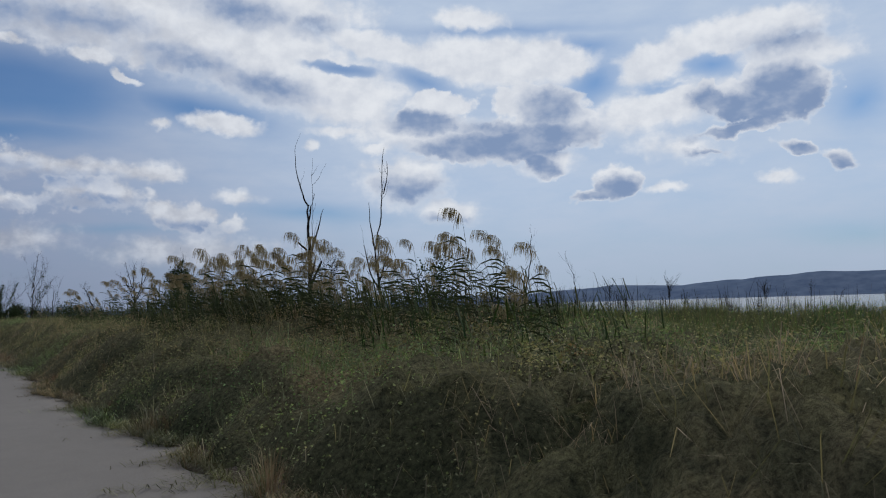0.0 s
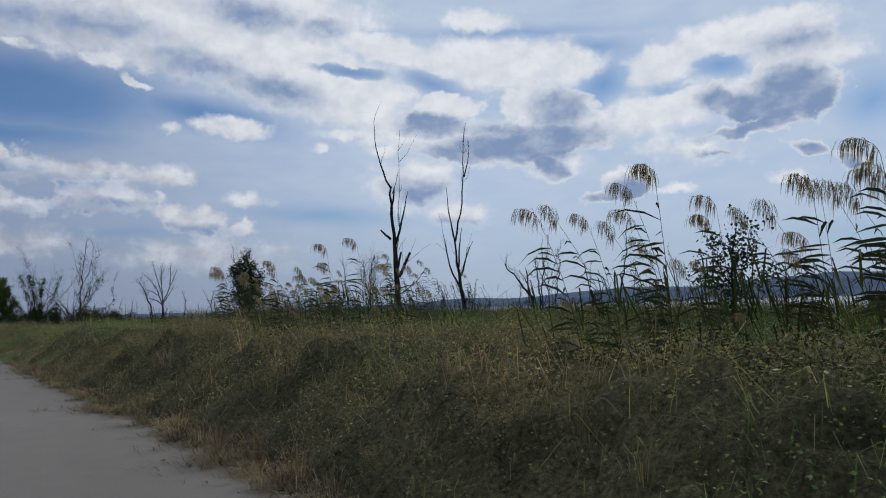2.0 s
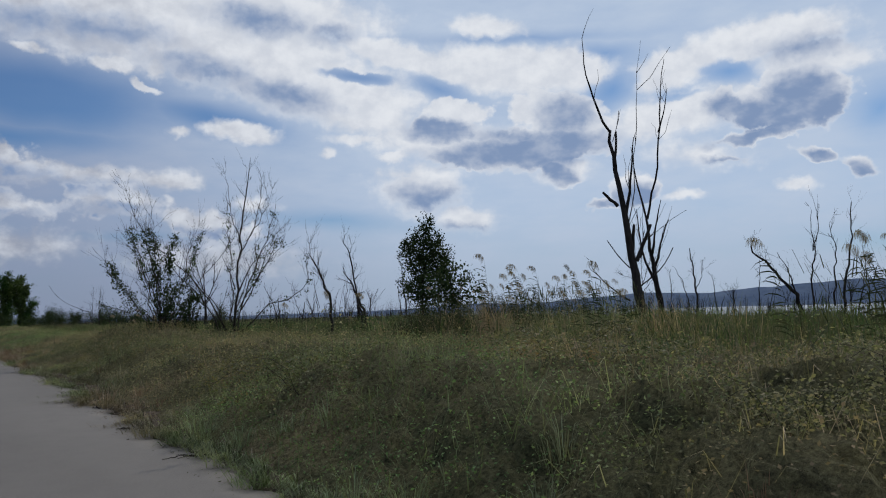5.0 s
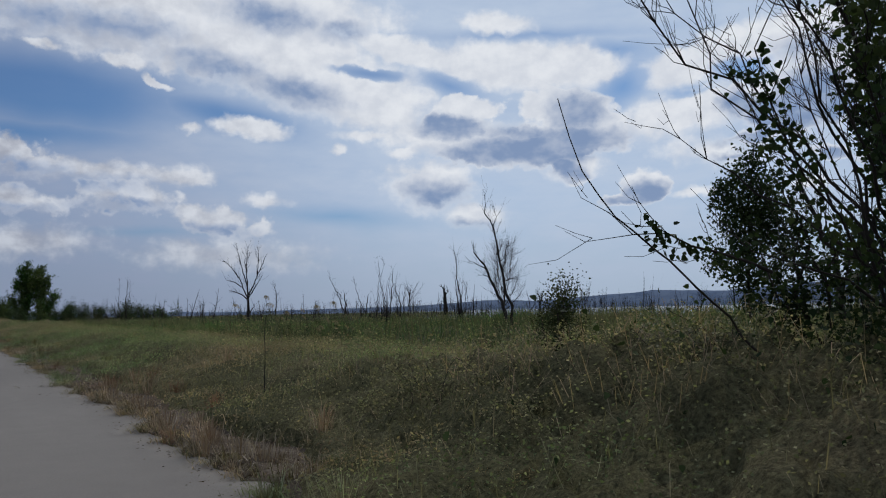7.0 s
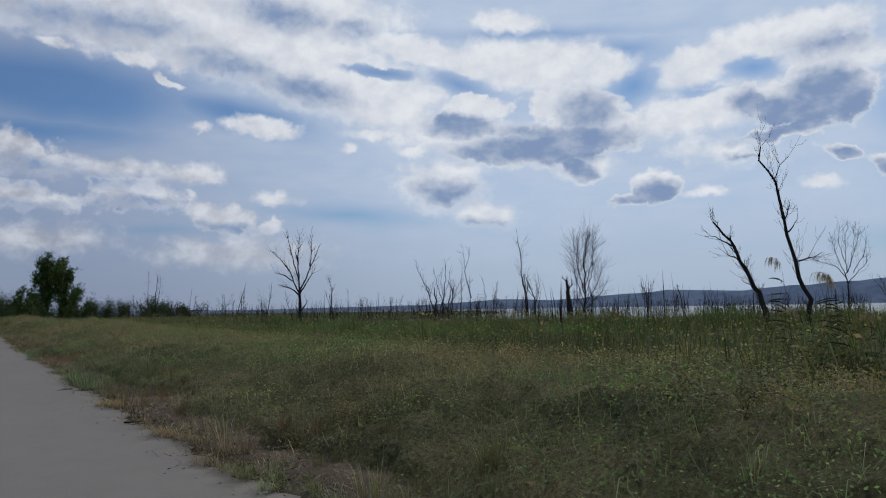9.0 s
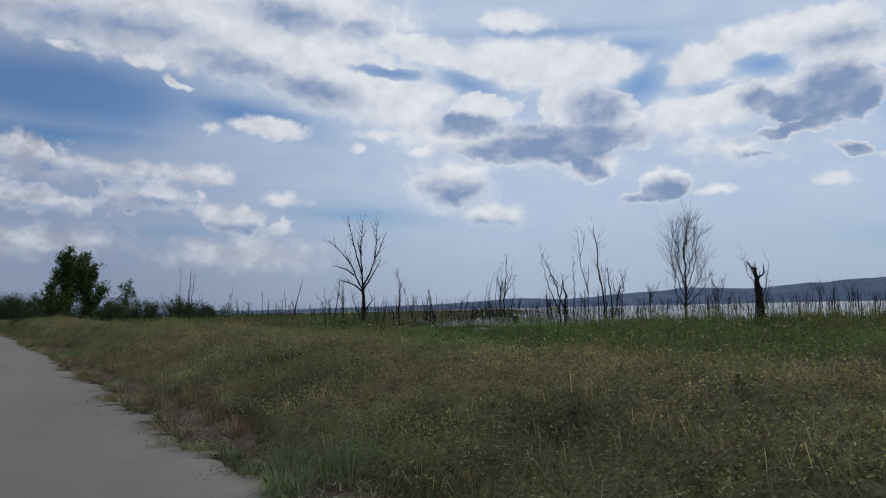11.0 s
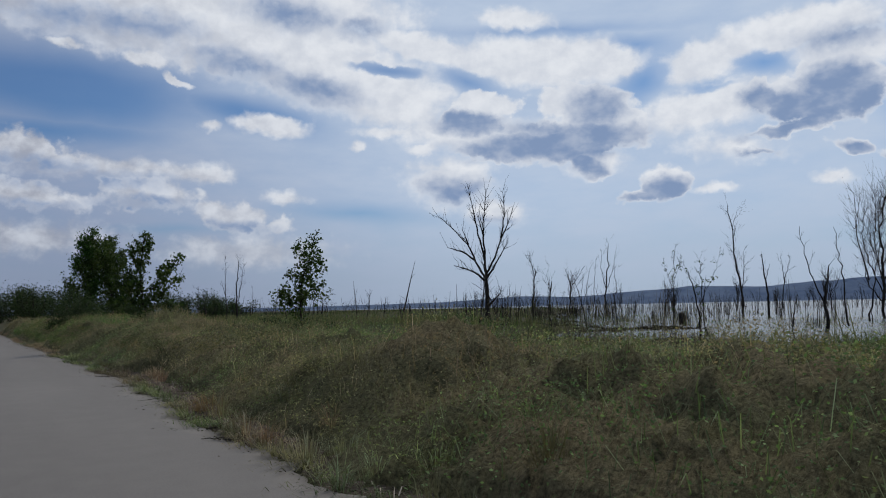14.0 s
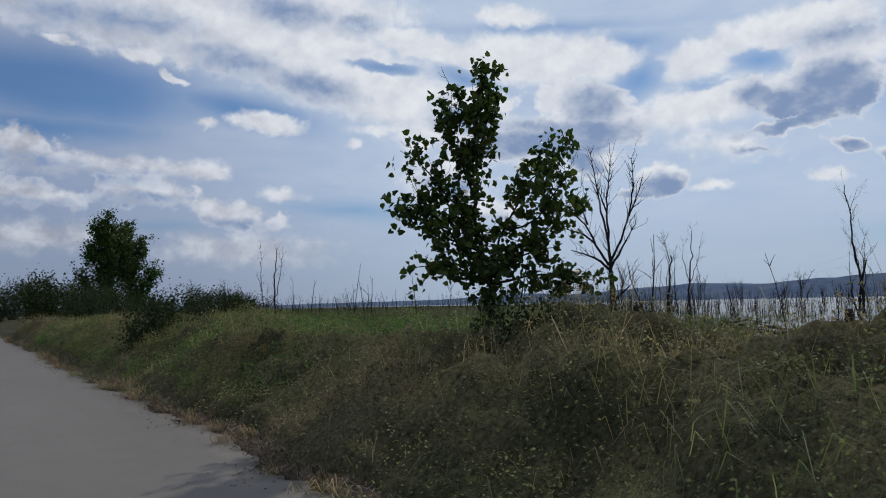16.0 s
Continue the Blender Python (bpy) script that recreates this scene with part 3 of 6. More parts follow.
def sheet(name, xs, ys, zf, mat):
    X, Y = np.meshgrid(np.asarray(xs, float), np.asarray(ys, float))
    Z = zf(X, Y)
    v = np.stack([X, Y, Z], 2).reshape(-1, 3)
    nx = len(xs)
    i, j = np.meshgrid(np.arange(len(ys) - 1), np.arange(nx - 1), indexing="ij")
    a = (i * nx + j).ravel()
    return new(name, fast(name, v, [np.stack([a, a + 1, a + nx + 1, a + nx], 1)], mat, True))


xs = np.concatenate([[-4000, -1500, -600, -250, -120, -60, -30, -15, -9, -6.5, -4.6], np.arange(1.2, 6, 0.12), np.arange(6, 16, 0.4), np.arange(16, 70, 2), np.arange(70, 300, 12), [320, 420, 600, 1000, 2000, 4500]])
ys = np.concatenate([[-4000, -1500, -500, -200, -80, -30], np.arange(-12, 232, 0.35), np.arange(232, 420, 3), [430, 500, 650, 900, 1500, 2500, 4800]])
ground = tagged(sheet("ground", xs, ys, lambda x, y: np.where((x > -5) & (x < edge(y) - 0.25), -0.12, land(x, y)), M_SOIL), "dark earth bank under weeds, sloping to marsh", "ground", kind="structure")

# road: a slab with a ragged edge, laid on the earth
ry = np.concatenate([np.arange(-30, 0, 3), np.arange(0, 232, 0.14), np.arange(232, 500, 2.0), [560, 700, 900]])
across = np.array([-4.6, -4.55, -3.0, -1.0, 0.6])
Xr = np.concatenate([np.tile(across, (len(ry), 1)), np.stack([edge(ry) - 0.35, edge(ry) - 0.03, edge(ry) + 0.02], 1)], 1)
Zr = np.tile(np.array([-0.3, 0.0, 0.0, 0.0, 0.0, 0.0, -0.004, -0.16]), (len(ry), 1))
Yr = np.tile(ry[:, None], (1, Xr.shape[1]))
vr = np.stack([Xr, Yr, Zr], 2).reshape(-1, 3)
i, j = np.meshgrid(np.arange(len(ry) - 1), np.arange(Xr.shape[1] - 1), indexing="ij")
a = (i * Xr.shape[1] + j).ravel()
tagged(new("road", fast("road", vr, [np.stack([a, a + 1, a + Xr.shape[1] + 1, a + Xr.shape[1]], 1)], M_ROAD)), "worn pale grey concrete road with a ragged edge", "road", kind="structure")

# verge: dry soil and litter along the edge
vy = np.arange(-5, 232, 0.12)
off = np.array([-0.06, 0.1, 0.35, 0.7, 1.1, 1.6, 2.2])
Xv = edge(vy)[:, None] + off[None] * (1 + 0.3 * waves(vy, vy * 0, 6, 41)[:, None])
Yv = np.tile(vy[:, None], (1, len(off)))
Zv = land(Xv, Yv) + 0.02 * np.random.default_rng(3).normal(size=Xv.shape) * np.array([0, 0.3, 1, 1, 1, 1, 0])[None] + np.array([-0.04, 0.03, 0.035, 0.03, 0.025, 0.02, -0.06])[None]
i, j = np.meshgrid(np.arange(len(vy) - 1), np.arange(len(off) - 1), indexing="ij")
a = (i * len(off) + j).ravel()
tagged(new("verge", fast("verge", np.stack([Xv, Yv, Zv], 2).reshape(-1, 3), [np.stack([a, a + 1, a + len(off) + 1, a + len(off)], 1)], M_VERGE, True)), "dry brown soil and litter along the road", "verge", kind="structure")

wx = np.concatenate([np.arange(10, 300, 15), [320, 500, 900, 2000, 4900]])
wy = np.concatenate([[-4000, -1500, -500], np.arange(-200, 600, 40), [700, 1200, 2500, 4900]])
tagged(sheet("water", wx, wy, lambda x, y: 0 * x + WATER, M_WATER), "pale grey lake water, calm between drowned trees", "lake", kind="structure")


# far shore: low wooded hills, distance haze painted into their colour
def ridge(name, far, a0, a1, prof, label):
    m = Mesh()
    az_ = np.linspace(a0, a1, 140)
    h = np.interp(az_, [p[0] for p in prof], [p[1] for p in prof]) + 0.05 * np.interp(az_, [p[0] for p in prof], [p[1] for p in prof]) * waves(az_, az_ * 0, 3.0, 51)
    h = h + 1.2 * waves(az_, az_ * 0, 0.5, 52)
    rows_ = []
    for k, (dist, frac) in enumerate([(0.9, -0.05), (0.93, 0.25), (0.96, 0.62), (1.0, 1.0), (1.08, 0.7)]):
        rows_.append(np.stack([np.sin(np.radians(az_)) * far * dist, 100 + np.cos(np.radians(az_)) * far * dist, WATER - 2 + np.maximum(h, 2) * frac], 1))
    v = np.concatenate(rows_)
    n = len(az_)
    i, j = np.meshgrid(np.arange(4), np.arange(n - 1), indexing="ij")
    a = (i * n + j).ravel()
    m.add(v, np.stack([a, a + 1, a + n + 1, a + n], 1))
    tagged(new(name, m.data(name, M_HILL_HAZED, True)), label, "hills", kind="structure")


ridge("backdrop_hills", 3300, -20, 120, [(-20, 10), (20, 14), (30, 22), (36, 40), (40, 34), (44, 52), (48, 66), (52, 58), (57, 80), (62, 92), (70, 92), (80, 80), (120, 60)], "low wooded hills across the lake, haze painted in as blue")
ridge("backdrop_far_shore", 2300, -20, 120, [(-20, 14), (10, 12), (25, 8), (34, 7), (45, 5), (60, 4), (120, 4)], "dark line of trees on the far shore, painted haze blue")


# ---- trees ----
def frame_of(x, y, view):
    """Axes of a tree as seen along a heading in degrees: right, up and away."""
    a = radians(view)
    return np.array([math.cos(a), -math.sin(a), 0]), np.array([math.sin(a), math.cos(a), 0])


def world_line(line, right, away, depth, rng, lim, lean=0.0):
    """A limb in the tree's own axes; its depth wanders from the trunk's."""
    out = []
    d = depth
    slope = rng.normal() * lim
    for k, (u, v) in enumerate(line):
        if k:
            du, dv = u - line[k - 1][0], v - line[k - 1][1]
            d += slope * math.hypot(du, dv)
        out.append(right * u + away * (d + lean * max(v, 0.0)) + np.array([0, 0, v]))
    return np.array(out)


def limb_tree(name, x, y, view, lines, radius, mat, seed, twigs, label, category, twig_len=None, group="", lean=0.0, thin=()):
    """A bare tree: trunk, limbs and fine twigs along them, standing on the ground."""
    g = np.random.default_rng(seed)
    ground_z = max(float(land(np.array(x), np.array(y))), WATER - 0.6)
    root = tagged(new(name), label, category, group)
    root.location = (x, y, ground_z)
    right, away = frame_of(x, y, view)
    made = []
    total = max(max(p[1] for p in l) for l in lines) + 1.3
    tm = Mesh()
    shift = np.array([0, 0, -ground_z])
    for k, line in enumerate(lines):
        if k == 0:
            line = [(line[0][0], min(line[0][1], ground_z - 0.1))] + list(line[1:])
        w = world_line(line, right, away, 0.0, g, 0.0 if k == 0 else 0.3, lean) + shift
        length = np.linalg.norm(np.diff(w, axis=0), axis=1).sum()
        w = bend(w, max(5, min(16, int(length / (0.06 * total + 0.05)) + 4)), (0.006 * length + 0.002 * total) * (0.45 if radius > 0.3 else 1.0), g)
        near = 0 if k == 0 else float(np.clip((w[0][2]) / total, 0, 1))
        r0 = radius if k == 0 else radius * 0.5 * (1 - 0.65 * near)
        if k in thin:
            r0 *= 0.3
        stub = length < 0.25 * total and k > 0
        r1 = radius * 0.26 if k == 0 else r0 * (0.65 if stub and twigs < 20 else 0.22)
        m = Mesh()
        tube(m, w, r0, r1, 8 if k == 0 else 6, 0.05, g)
        part("trunk" if k == 0 else "branch", m, mat, root, smooth_faces=True)
        made.append((w, length))
    tw = Mesh()
    weight = np.array([l for _, l in made])
    for _ in range(twigs):
        w, length = made[g.choice(len(made), p=weight / weight.sum())]
        k = g.integers(len(w) // 3, len(w))
        k = min(k, len(w) - 1)
        d = w[k] - w[k - 1]
        d /= np.linalg.norm(d) + 1e-9
        side = g.normal(size=3)
        side -= side.dot(d) * d
        side /= np.linalg.norm(side)
        L = (twig_len or 0.09 * total) * g.uniform(0.4, 1.3)
        way = d * g.uniform(0.5, 1.0) + side * g.uniform(0.4, 0.9) + np.array([0, 0, 0.25])
        p = [w[k], w[k] + way * L * 0.5, w[k] + way * L + np.array([0, 0, 0.15 * L])]
        tube(tw, bend(p, 4, 0.05 * L, g), radius * 0.075 + 0.002, radius * 0.025 + 0.001, 3)
        if radius < 0.3:
            for _ in range(2):
                side2 = g.normal(size=3) * 0.5
                b = p[1] + (p[2] - p[1]) * g.uniform(0, 0.7)
                tube(tw, [b, b + (way * 0.6 + side2) * L * 0.3, b + (way + side2) * L * 0.45 + np.array([0, 0, 0.1 * L])], radius * 0.045 + 0.0015, radius * 0.02 + 0.001, 3)
    if twigs:
        part("twig_tangle", tw, mat, root, kind="stuff")
    return root, made


SEED = [100]


def dead_tree(x, y, view, lines, radius, label="bare grey dead tree with broken limbs in the marsh", twigs=46, lean=0.0, thin=(), twig_len=None):
    SEED[0] += 1
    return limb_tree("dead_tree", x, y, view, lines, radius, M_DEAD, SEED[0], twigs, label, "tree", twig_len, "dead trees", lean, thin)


def leafy_part(name, at, size, rng, mat, root, label):
    v, t = broad_leaves(at, size, rng)
    part(name, fast(name, v, [t], mat), None, root, label, kind="stuff")


def along(made, n, spread, g, start=0.25):
    """Points round the outer stretches of the limbs."""
    weight = np.array([l for _, l in made])
    pick = g.choice(len(made), n, p=weight / weight.sum())
    out = np.empty((n, 3))
    for k in range(n):
        w = made[pick[k]][0]
        f = (start + (1 - start) * g.random() ** 0.8) * (len(w) - 1)
        i = min(int(f), len(w) - 2)
        out[k] = w[i] + (w[i + 1] - w[i]) * (f - i)
    return out + g.normal(size=(n, 3)) * spread


def thicket(x, y, view, lines, radius, twigs=90, leafy=(), crown=1500, more=0, free=()):
    """A shrub of many thin stems, half bare, some stems still in leaf."""
    SEED[0] += 1
    r_ = np.random.default_rng(SEED[0] + 50)
    lines = list(lines)
    top = max(p[1] for l in lines for p in l)
    for _ in range(more):
        a, l = r_.normal(0, 0.5), top * r_.uniform(0.5, 0.95)
        u0 = r_.normal(0, 0.12)
        lines.append([(u0, 0.2), (u0 + l * 0.35 * math.sin(a * 0.8), l * 0.45), (u0 + l * 0.75 * math.sin(a), l * 0.85 * math.cos(a * 0.6)), (u0 + l * 0.8 * math.sin(a * 1.1), l)])
    root, made = limb_tree("shrub", x, y, view, lines, radius, M_BARK, SEED[0], twigs, "tall half-bare shrub of thin stems with few leaves", "shrub", twig_len=0.5)
    g = np.random.default_rng(SEED[0])
    for line in free:
        w = bend(np.array(line) - np.array(root.location), 14, 0.012, g)
        m = Mesh()
        tube(m, w, radius * 0.28, 0.003, 6)
        part("branch", m, M_BARK, root, smooth_faces=True)
        made.append((w, 1.0))
    some = [made[k] for k in leafy] + made[len(made) - more:][: more // 2]
    hubs = along(some, crown // 9, 0.08, g, 0.15)
    p = hubs[g.integers(0, len(hubs), crown)] + g.normal(size=(crown, 3)) * 0.05
    low = along(made, 1500, 0.3, g, 0.02)
    low[:, 2] = np.abs(g.normal(0.6, 0.55, len(low))) + 0.1
    leafy_part("leaves", np.concatenate([p, low]), g.uniform(0.034, 0.068, len(p) + len(low)), g, M_DARKLEAF, root, "small dark green leaves")
    return root


def sapling(x, y, view, lines, leaves=4300, size=0.085, spread=0.13, trunk=0.045, trim=1.0):
    """A young poplar in full leaf."""
    lines = [[(u * trim, 1.2 + (v - 1.2) * trim) if trim != 1.0 else (u, v) for u, v in l] for l in lines]
    SEED[0] += 1
    tall = size > 0.3
    root, made = limb_tree("poplar_tree", x, y, view, lines, trunk * (1 if not 0.1 < size < 0.2 else 2), M_BARK, SEED[0], 40, "tall dark poplars in leaf beyond the marsh" if tall else "young poplar with broad green leaves among brambles", "tree", twig_len=0.25 if not tall else 2.0)
    g = np.random.default_rng(SEED[0])
    hubs = along(made, leaves // 7, spread, g, 0.12)
    p = hubs[g.integers(0, len(hubs), leaves)] + g.normal(size=(leaves, 3)) * spread * 0.45
    leafy_part("crown", p, g.uniform(0.6, 1.25, leaves) * size, g, M_DARKLEAF if 0.1 < size < 0.3 else M_POPLAR, root, "broad green leaves")
    return root


# ---- undergrowth ----
def scatter(n, x0, x1, y0, y1, rng):
    return rng.uniform(x0, x1, n), rng.uniform(y0, y1, n)


def stuff(name, v, groups, mat, label, category):
    ob = new(name, fast(name, v, groups, mat))
    return tagged(ob, label, category, kind="stuff")


rng = np.random.default_rng(7)
# the tangle of stems and litter under the leaves
bx = np.concatenate([np.arange(0.05, 4.5, 0.11), np.arange(4.5, 10.5, 0.22)])
by = np.arange(-3, 232, 0.14)
D, Yb = np.meshgrid(bx, by)
Xb = edge(Yb) + D
g = growth(Xb, Yb)
Zb = land(Xb, Yb) + (g * 0.72 * step(D, 0.0, 0.4) - 0.05) * (1 - step(D, 8.8, 10.4)) - 0.2 * step(D, 8.8, 10.4) + 0.035 * rng.normal(size=g.shape) * step(D, 0.2, 0.8)
Zb = np.where(dry_verge(Xb, Yb) > 0.6, np.minimum(Zb, land(Xb, Yb) - 0.04), Zb)
nb = len(bx)
i, j = np.meshgrid(np.arange(len(by) - 1), np.arange(nb - 1), indexing="ij")
a = (i * nb + j).ravel()
stuff("weed_tangle", np.stack([Xb, Yb, Zb], 2).reshape(-1, 3), [np.stack([a, a + 1, a + nb + 1, a + nb], 1)], M_TANGLE, "dark tangle of stems and dead grass under the weeds", "weeds")

# tall grass beside the road, leaning all ways
n = 150000
x, y = scatter(n, 0.0, 9.5, -2, 232, rng)
x = edge(y) + 0.03 + (x / 9.5) ** 1.25 * 9.4
g = growth(x, y)
dv = dry_verge(x, y)
keep = rng.random(n) < (1 - 0.85 * dv) * (1 - 0.8 * step(0.75 - (x - edge(y)), 0, 0.5) * step(y, 55, 70)) * (0.3 + 0.7 * step(waves(x, y, 3.0, 61), -0.6, 0.4))
x, y, g = x[keep], y[keep], g[keep]
foot = 0.62 * step(x - edge(y), 0.0, 0.4)
h = g * (1 - foot) * rng.uniform(0.5, 1.1, len(x)) + rng.uniform(0.03, 0.14, len(x))
base = np.stack([x, y, land(x, y) + g * foot - 0.02], 1)
v, q, t = blades(base, h, rng.uniform(0.003, 0.008, len(x)), h * rng.uniform(0.3, 1.7, len(x)), rng.uniform(0, 6.28, len(x)), 0.5)
stuff("roadside_grass", v, [q, t], M_GRASS, "tall olive-green grass gone partly dry beside the road", "grass")

# broad-leaved weeds in mounds
n = 640000
x, y = scatter(n, 0.0, 9.5, 4, 226, rng)
x = edge(y) + 0.15 + (x / 9.5) ** 1.25 * 9.6
g = growth(x, y)
keep = rng.random(n) < (1 - 0.85 * dry_verge(x, y)) * (0.35 + 0.65 * step(waves(x, y, 2.6, 63), -0.7, 0.3))
x, y, g = x[keep], y[keep], g[keep]
z = land(x, y) + (g * 0.69 + np.minimum(0.34 * g, 0.30) * rng.random(len(x)) ** 1.4) * step(x - edge(y), -0.1, 0.5)
v, t = leaves(np.stack([x, y, z], 1), rng.uniform(0.022, 0.044, len(x)) * (0.85 + 0.4 * step(x - edge(y), 1.0, 6.0)), rng)
stuff("weeds", v, [t], M_HERB, "dense dark green broad-leaved weeds and brambles", "weeds")
# larger yellow-green leaves in drifts, standing a little higher
n = 260000
x, y = scatter(n, 0.0, 9.5, -2, 232, rng)
x = edge(y) + 0.5 + (x / 9.5) ** 1.05 * 9.0
keep = rng.random(n) < (1 - dry_verge(x, y)) * step(waves(x, y, 1.5, 64) + 0.5 * waves(x, y, 5, 65), 0.0, 0.7)
x, y = x[keep], y[keep]
g = growth(x, y)
z = land(x, y) + g * 0.71 + np.minimum(0.3 * g, 0.28) * rng.random(len(x)) ** 1.2
v, t = leaves(np.stack([x, y, z], 1), rng.uniform(0.02, 0.042, len(x)) * (0.85 + 0.4 * step(x - edge(y), 1.0, 6.0)), rng, 0.5)
stuff("broad_weeds", v, [t], M_GRASSLEAF, "drifts of yellow-green broad-leaved weeds on the bank", "weeds")

# fresh green herbs in two drifts: beside the road near the hedge, and over the low ground before the water
n = 90000
x, y = scatter(n, 0.0, 1.0, 192, 218, rng)
x = edge(y) + 0.4 + x ** 1.3 * 7.5
keep = rng.random(n) < step(waves(x, y, 2.2, 66), -0.5, 0.4) * step(y, 193, 198)
near = np.stack([x[keep], y[keep]], 1)
x, y = scatter(n, 9.0, 30.0, 128, 176, rng)
keep = rng.random(n) < step(waves(x, y, 4.5, 67), -0.5, 0.5)
x, y = np.concatenate([near, np.stack([x[keep], y[keep]], 1)]).T
far = x > 9
g = np.where(far, 0.55 + 0.5 * domes(x, y, 2.4, 5) + 0.25 * domes(x, y, 0.9, 6), growth(x, y) * 0.72)
z = land(x, y) + g + np.where(far, -0.35, 0.26) * rng.random(len(x)) ** 1.3
v, t = leaves(np.stack([x, y, z], 1), rng.uniform(0.03, 0.06, len(x)) * np.where(far, 1.7, 1.0), rng)
stuff("green_herbs", v, [t], M_GREEN, "fresh green leafy herbs in drifts on the bank", "weeds")

# dry tussocks on the verge and among the weeds
cn = 700
cy = rng.uniform(0, 232, cn)
cx = np.abs(rng.normal(0, 0.8, cn)) + 0.02
cs = rng.uniform(0.12, 0.48, cn)
some = rng.random(cn) < 0.25 + 0.75 * dry_verge(edge(cy) + cx * 0.6, cy)
cy, cx, cs = cy[some], cx[some], cs[some]
c = np.repeat(np.arange(len(cy)), 70)
n = len(c)
r, a = np.abs(rng.normal(0, 0.09, n)), rng.uniform(0, 6.28, n)
y = cy[c] + r * np.sin(a)
x = edge(cy)[c] + cx[c] + r * np.cos(a)
h = cs[c] * rng.uniform(0.5, 1.1, n)
v, q, t = blades(np.stack([x, y, np.maximum(land(x, y), -0.1) + 0.55 * growth(x, y) * step(x - edge(y), 0.3, 1.0) * (dry_verge(x, y) < 0.5)], 1), h, rng.uniform(0.003, 0.007, n), h * rng.uniform(0.2, 0.9, n), a, 0.4)
stuff("dry_tussocks", v, [q, t], M_STRAW, "straw-coloured dry grass tufts along the road edge", "grass")

# short dead grass over the bare soil
n = 42000
y = rng.uniform(55, 205, n)
x = edge(y) + rng.uniform(0.0, 1.5, n)
keep = dry_verge(x, y) > 0.3 * rng.random(n) + 0.2
x, y = x[keep], y[keep]
keep = rng.random(len(x)) < 0.25 + 0.75 * step(waves(x, y, 0.9, 36), -0.5, 0.5)
x, y = x[keep], y[keep]
h = rng.uniform(0.02, 0.12, len(x))
v, q, t = blades(np.stack([x, y, land(x, y) + 0.02], 1), h, rng.uniform(0.003, 0.007, len(x)), rng.uniform(0.03, 0.16, len(x)), rng.uniform(0, 6.28, len(x)), 0.6)
stuff("short_dry_grass", v, [q, t], M_STRAW, "short dead grass on the bare soil of the verge", "grass")

# pebbles on the bare soil
n = 5000
y = rng.uniform(60, 200, n)
x = edge(y) + rng.uniform(0.02, 1.3, n)
keep = dry_verge(x, y) > 0.5
x, y = x[keep], y[keep]
oct_ = np.array([(1, 0, 0), (0, 1, 0), (-1, 0, 0), (0, -1, 0), (0, 0, 0.6), (0, 0, -0.5)])
sz = rng.uniform(0.004, 0.022, len(x))
v = np.stack([x, y, land(x, y) + 0.035], 1)[:, None] + oct_[None] * sz[:, None, None] * rng.uniform(0.7, 1.3, (len(x), 6, 1))
o = np.arange(len(x))[:, None] * 6
f = np.concatenate([o + np.array([q]) for q in ((0, 1, 4), (1, 2, 4), (2, 3, 4), (3, 0, 4), (1, 0, 5), (2, 1, 5), (3, 2, 5), (0, 3, 5))])
stuff("gravel", v.reshape(-1, 3), [f], M_VERGE, "small grey stones on the bare verge soil", "gravel")

# grass and litter creeping over the edge of the road
n = 34000
y = np.where(rng.random(n) < 0.45, rng.uniform(0, 70, n), rng.uniform(0, 232, n))
far = np.abs(rng.normal(0, 0.16, n)) * np.clip(0.5 + 0.9 * waves(y, y * 0, 1.1, 33) + 0.5 * waves(y, y * 0, 4, 34), 0, 2.2) * (1 + 0.5 * step(60 - y, 0, 10))
x = edge(y) + 0.12 - far
h = rng.uniform(0.02, 0.09, n) + 0.16 * rng.random(n) * step(x - edge(y), -0.15, 0.12)
v, q, t = blades(np.stack([x, y, np.full(n, 0.004)], 1), h, rng.uniform(0.004, 0.010, n), rng.uniform(0.05, 0.28, n), rng.normal(3.14, 0.8, n), 0.8)
stuff("creeping_grass", v, [q, t], M_DRYMAT, "low dry grass creeping over the edge of the road", "grass")
n = 30000
y = rng.uniform(0, 232, n)
x = edge(y) + 0.2 + rng.normal(0, 0.24, n) - 0.25 * np.clip(waves(y, y * 0, 1.3, 35), 0, 1)
zl = np.where(x < edge(y), 0.006, land(x, y) + 0.045)
v, t = leaves(np.stack([x, y, zl], 1), rng.uniform(0.015, 0.08, n) * np.where(x < edge(y), 0.6, 1.0), rng, 0.22, 0.1)
stuff("leaf_litter", v, [t], M_LITTER, "brown dead leaves and bits of twig on the road edge", "litter")

# tufts that lean out over the road, leaving a toothed edge
cn = 520
cy = np.where(rng.random(cn) < 0.4, rng.uniform(3, 62, cn), rng.uniform(62, 215, cn))
cx = rng.uniform(-0.10, 0.22, cn)
cs = rng.uniform(0.10, 0.26, cn) * np.where(cy < 62, 1.25, 1.0)
c = np.repeat(np.arange(cn), 46)
n = len(c)
y = cy[c] + rng.normal(0, 0.10, n)
x = edge(cy)[c] + cx[c] + rng.normal(0, 0.06, n)
h = cs[c] * rng.uniform(0.35, 1.1, n)
v, q, t = blades(np.stack([x, y, np.where(x < edge(y), 0.002, land(x, y) + 0.02)], 1), h * 0.8, rng.uniform(0.004, 0.009, n), h * rng.uniform(0.6, 1.6, n), rng.normal(3.3, 0.9, n), 0.7)
stuff("edge_tufts", v, [q, t], M_GRASS, "olive grass tufts leaning out over the road edge", "grass")

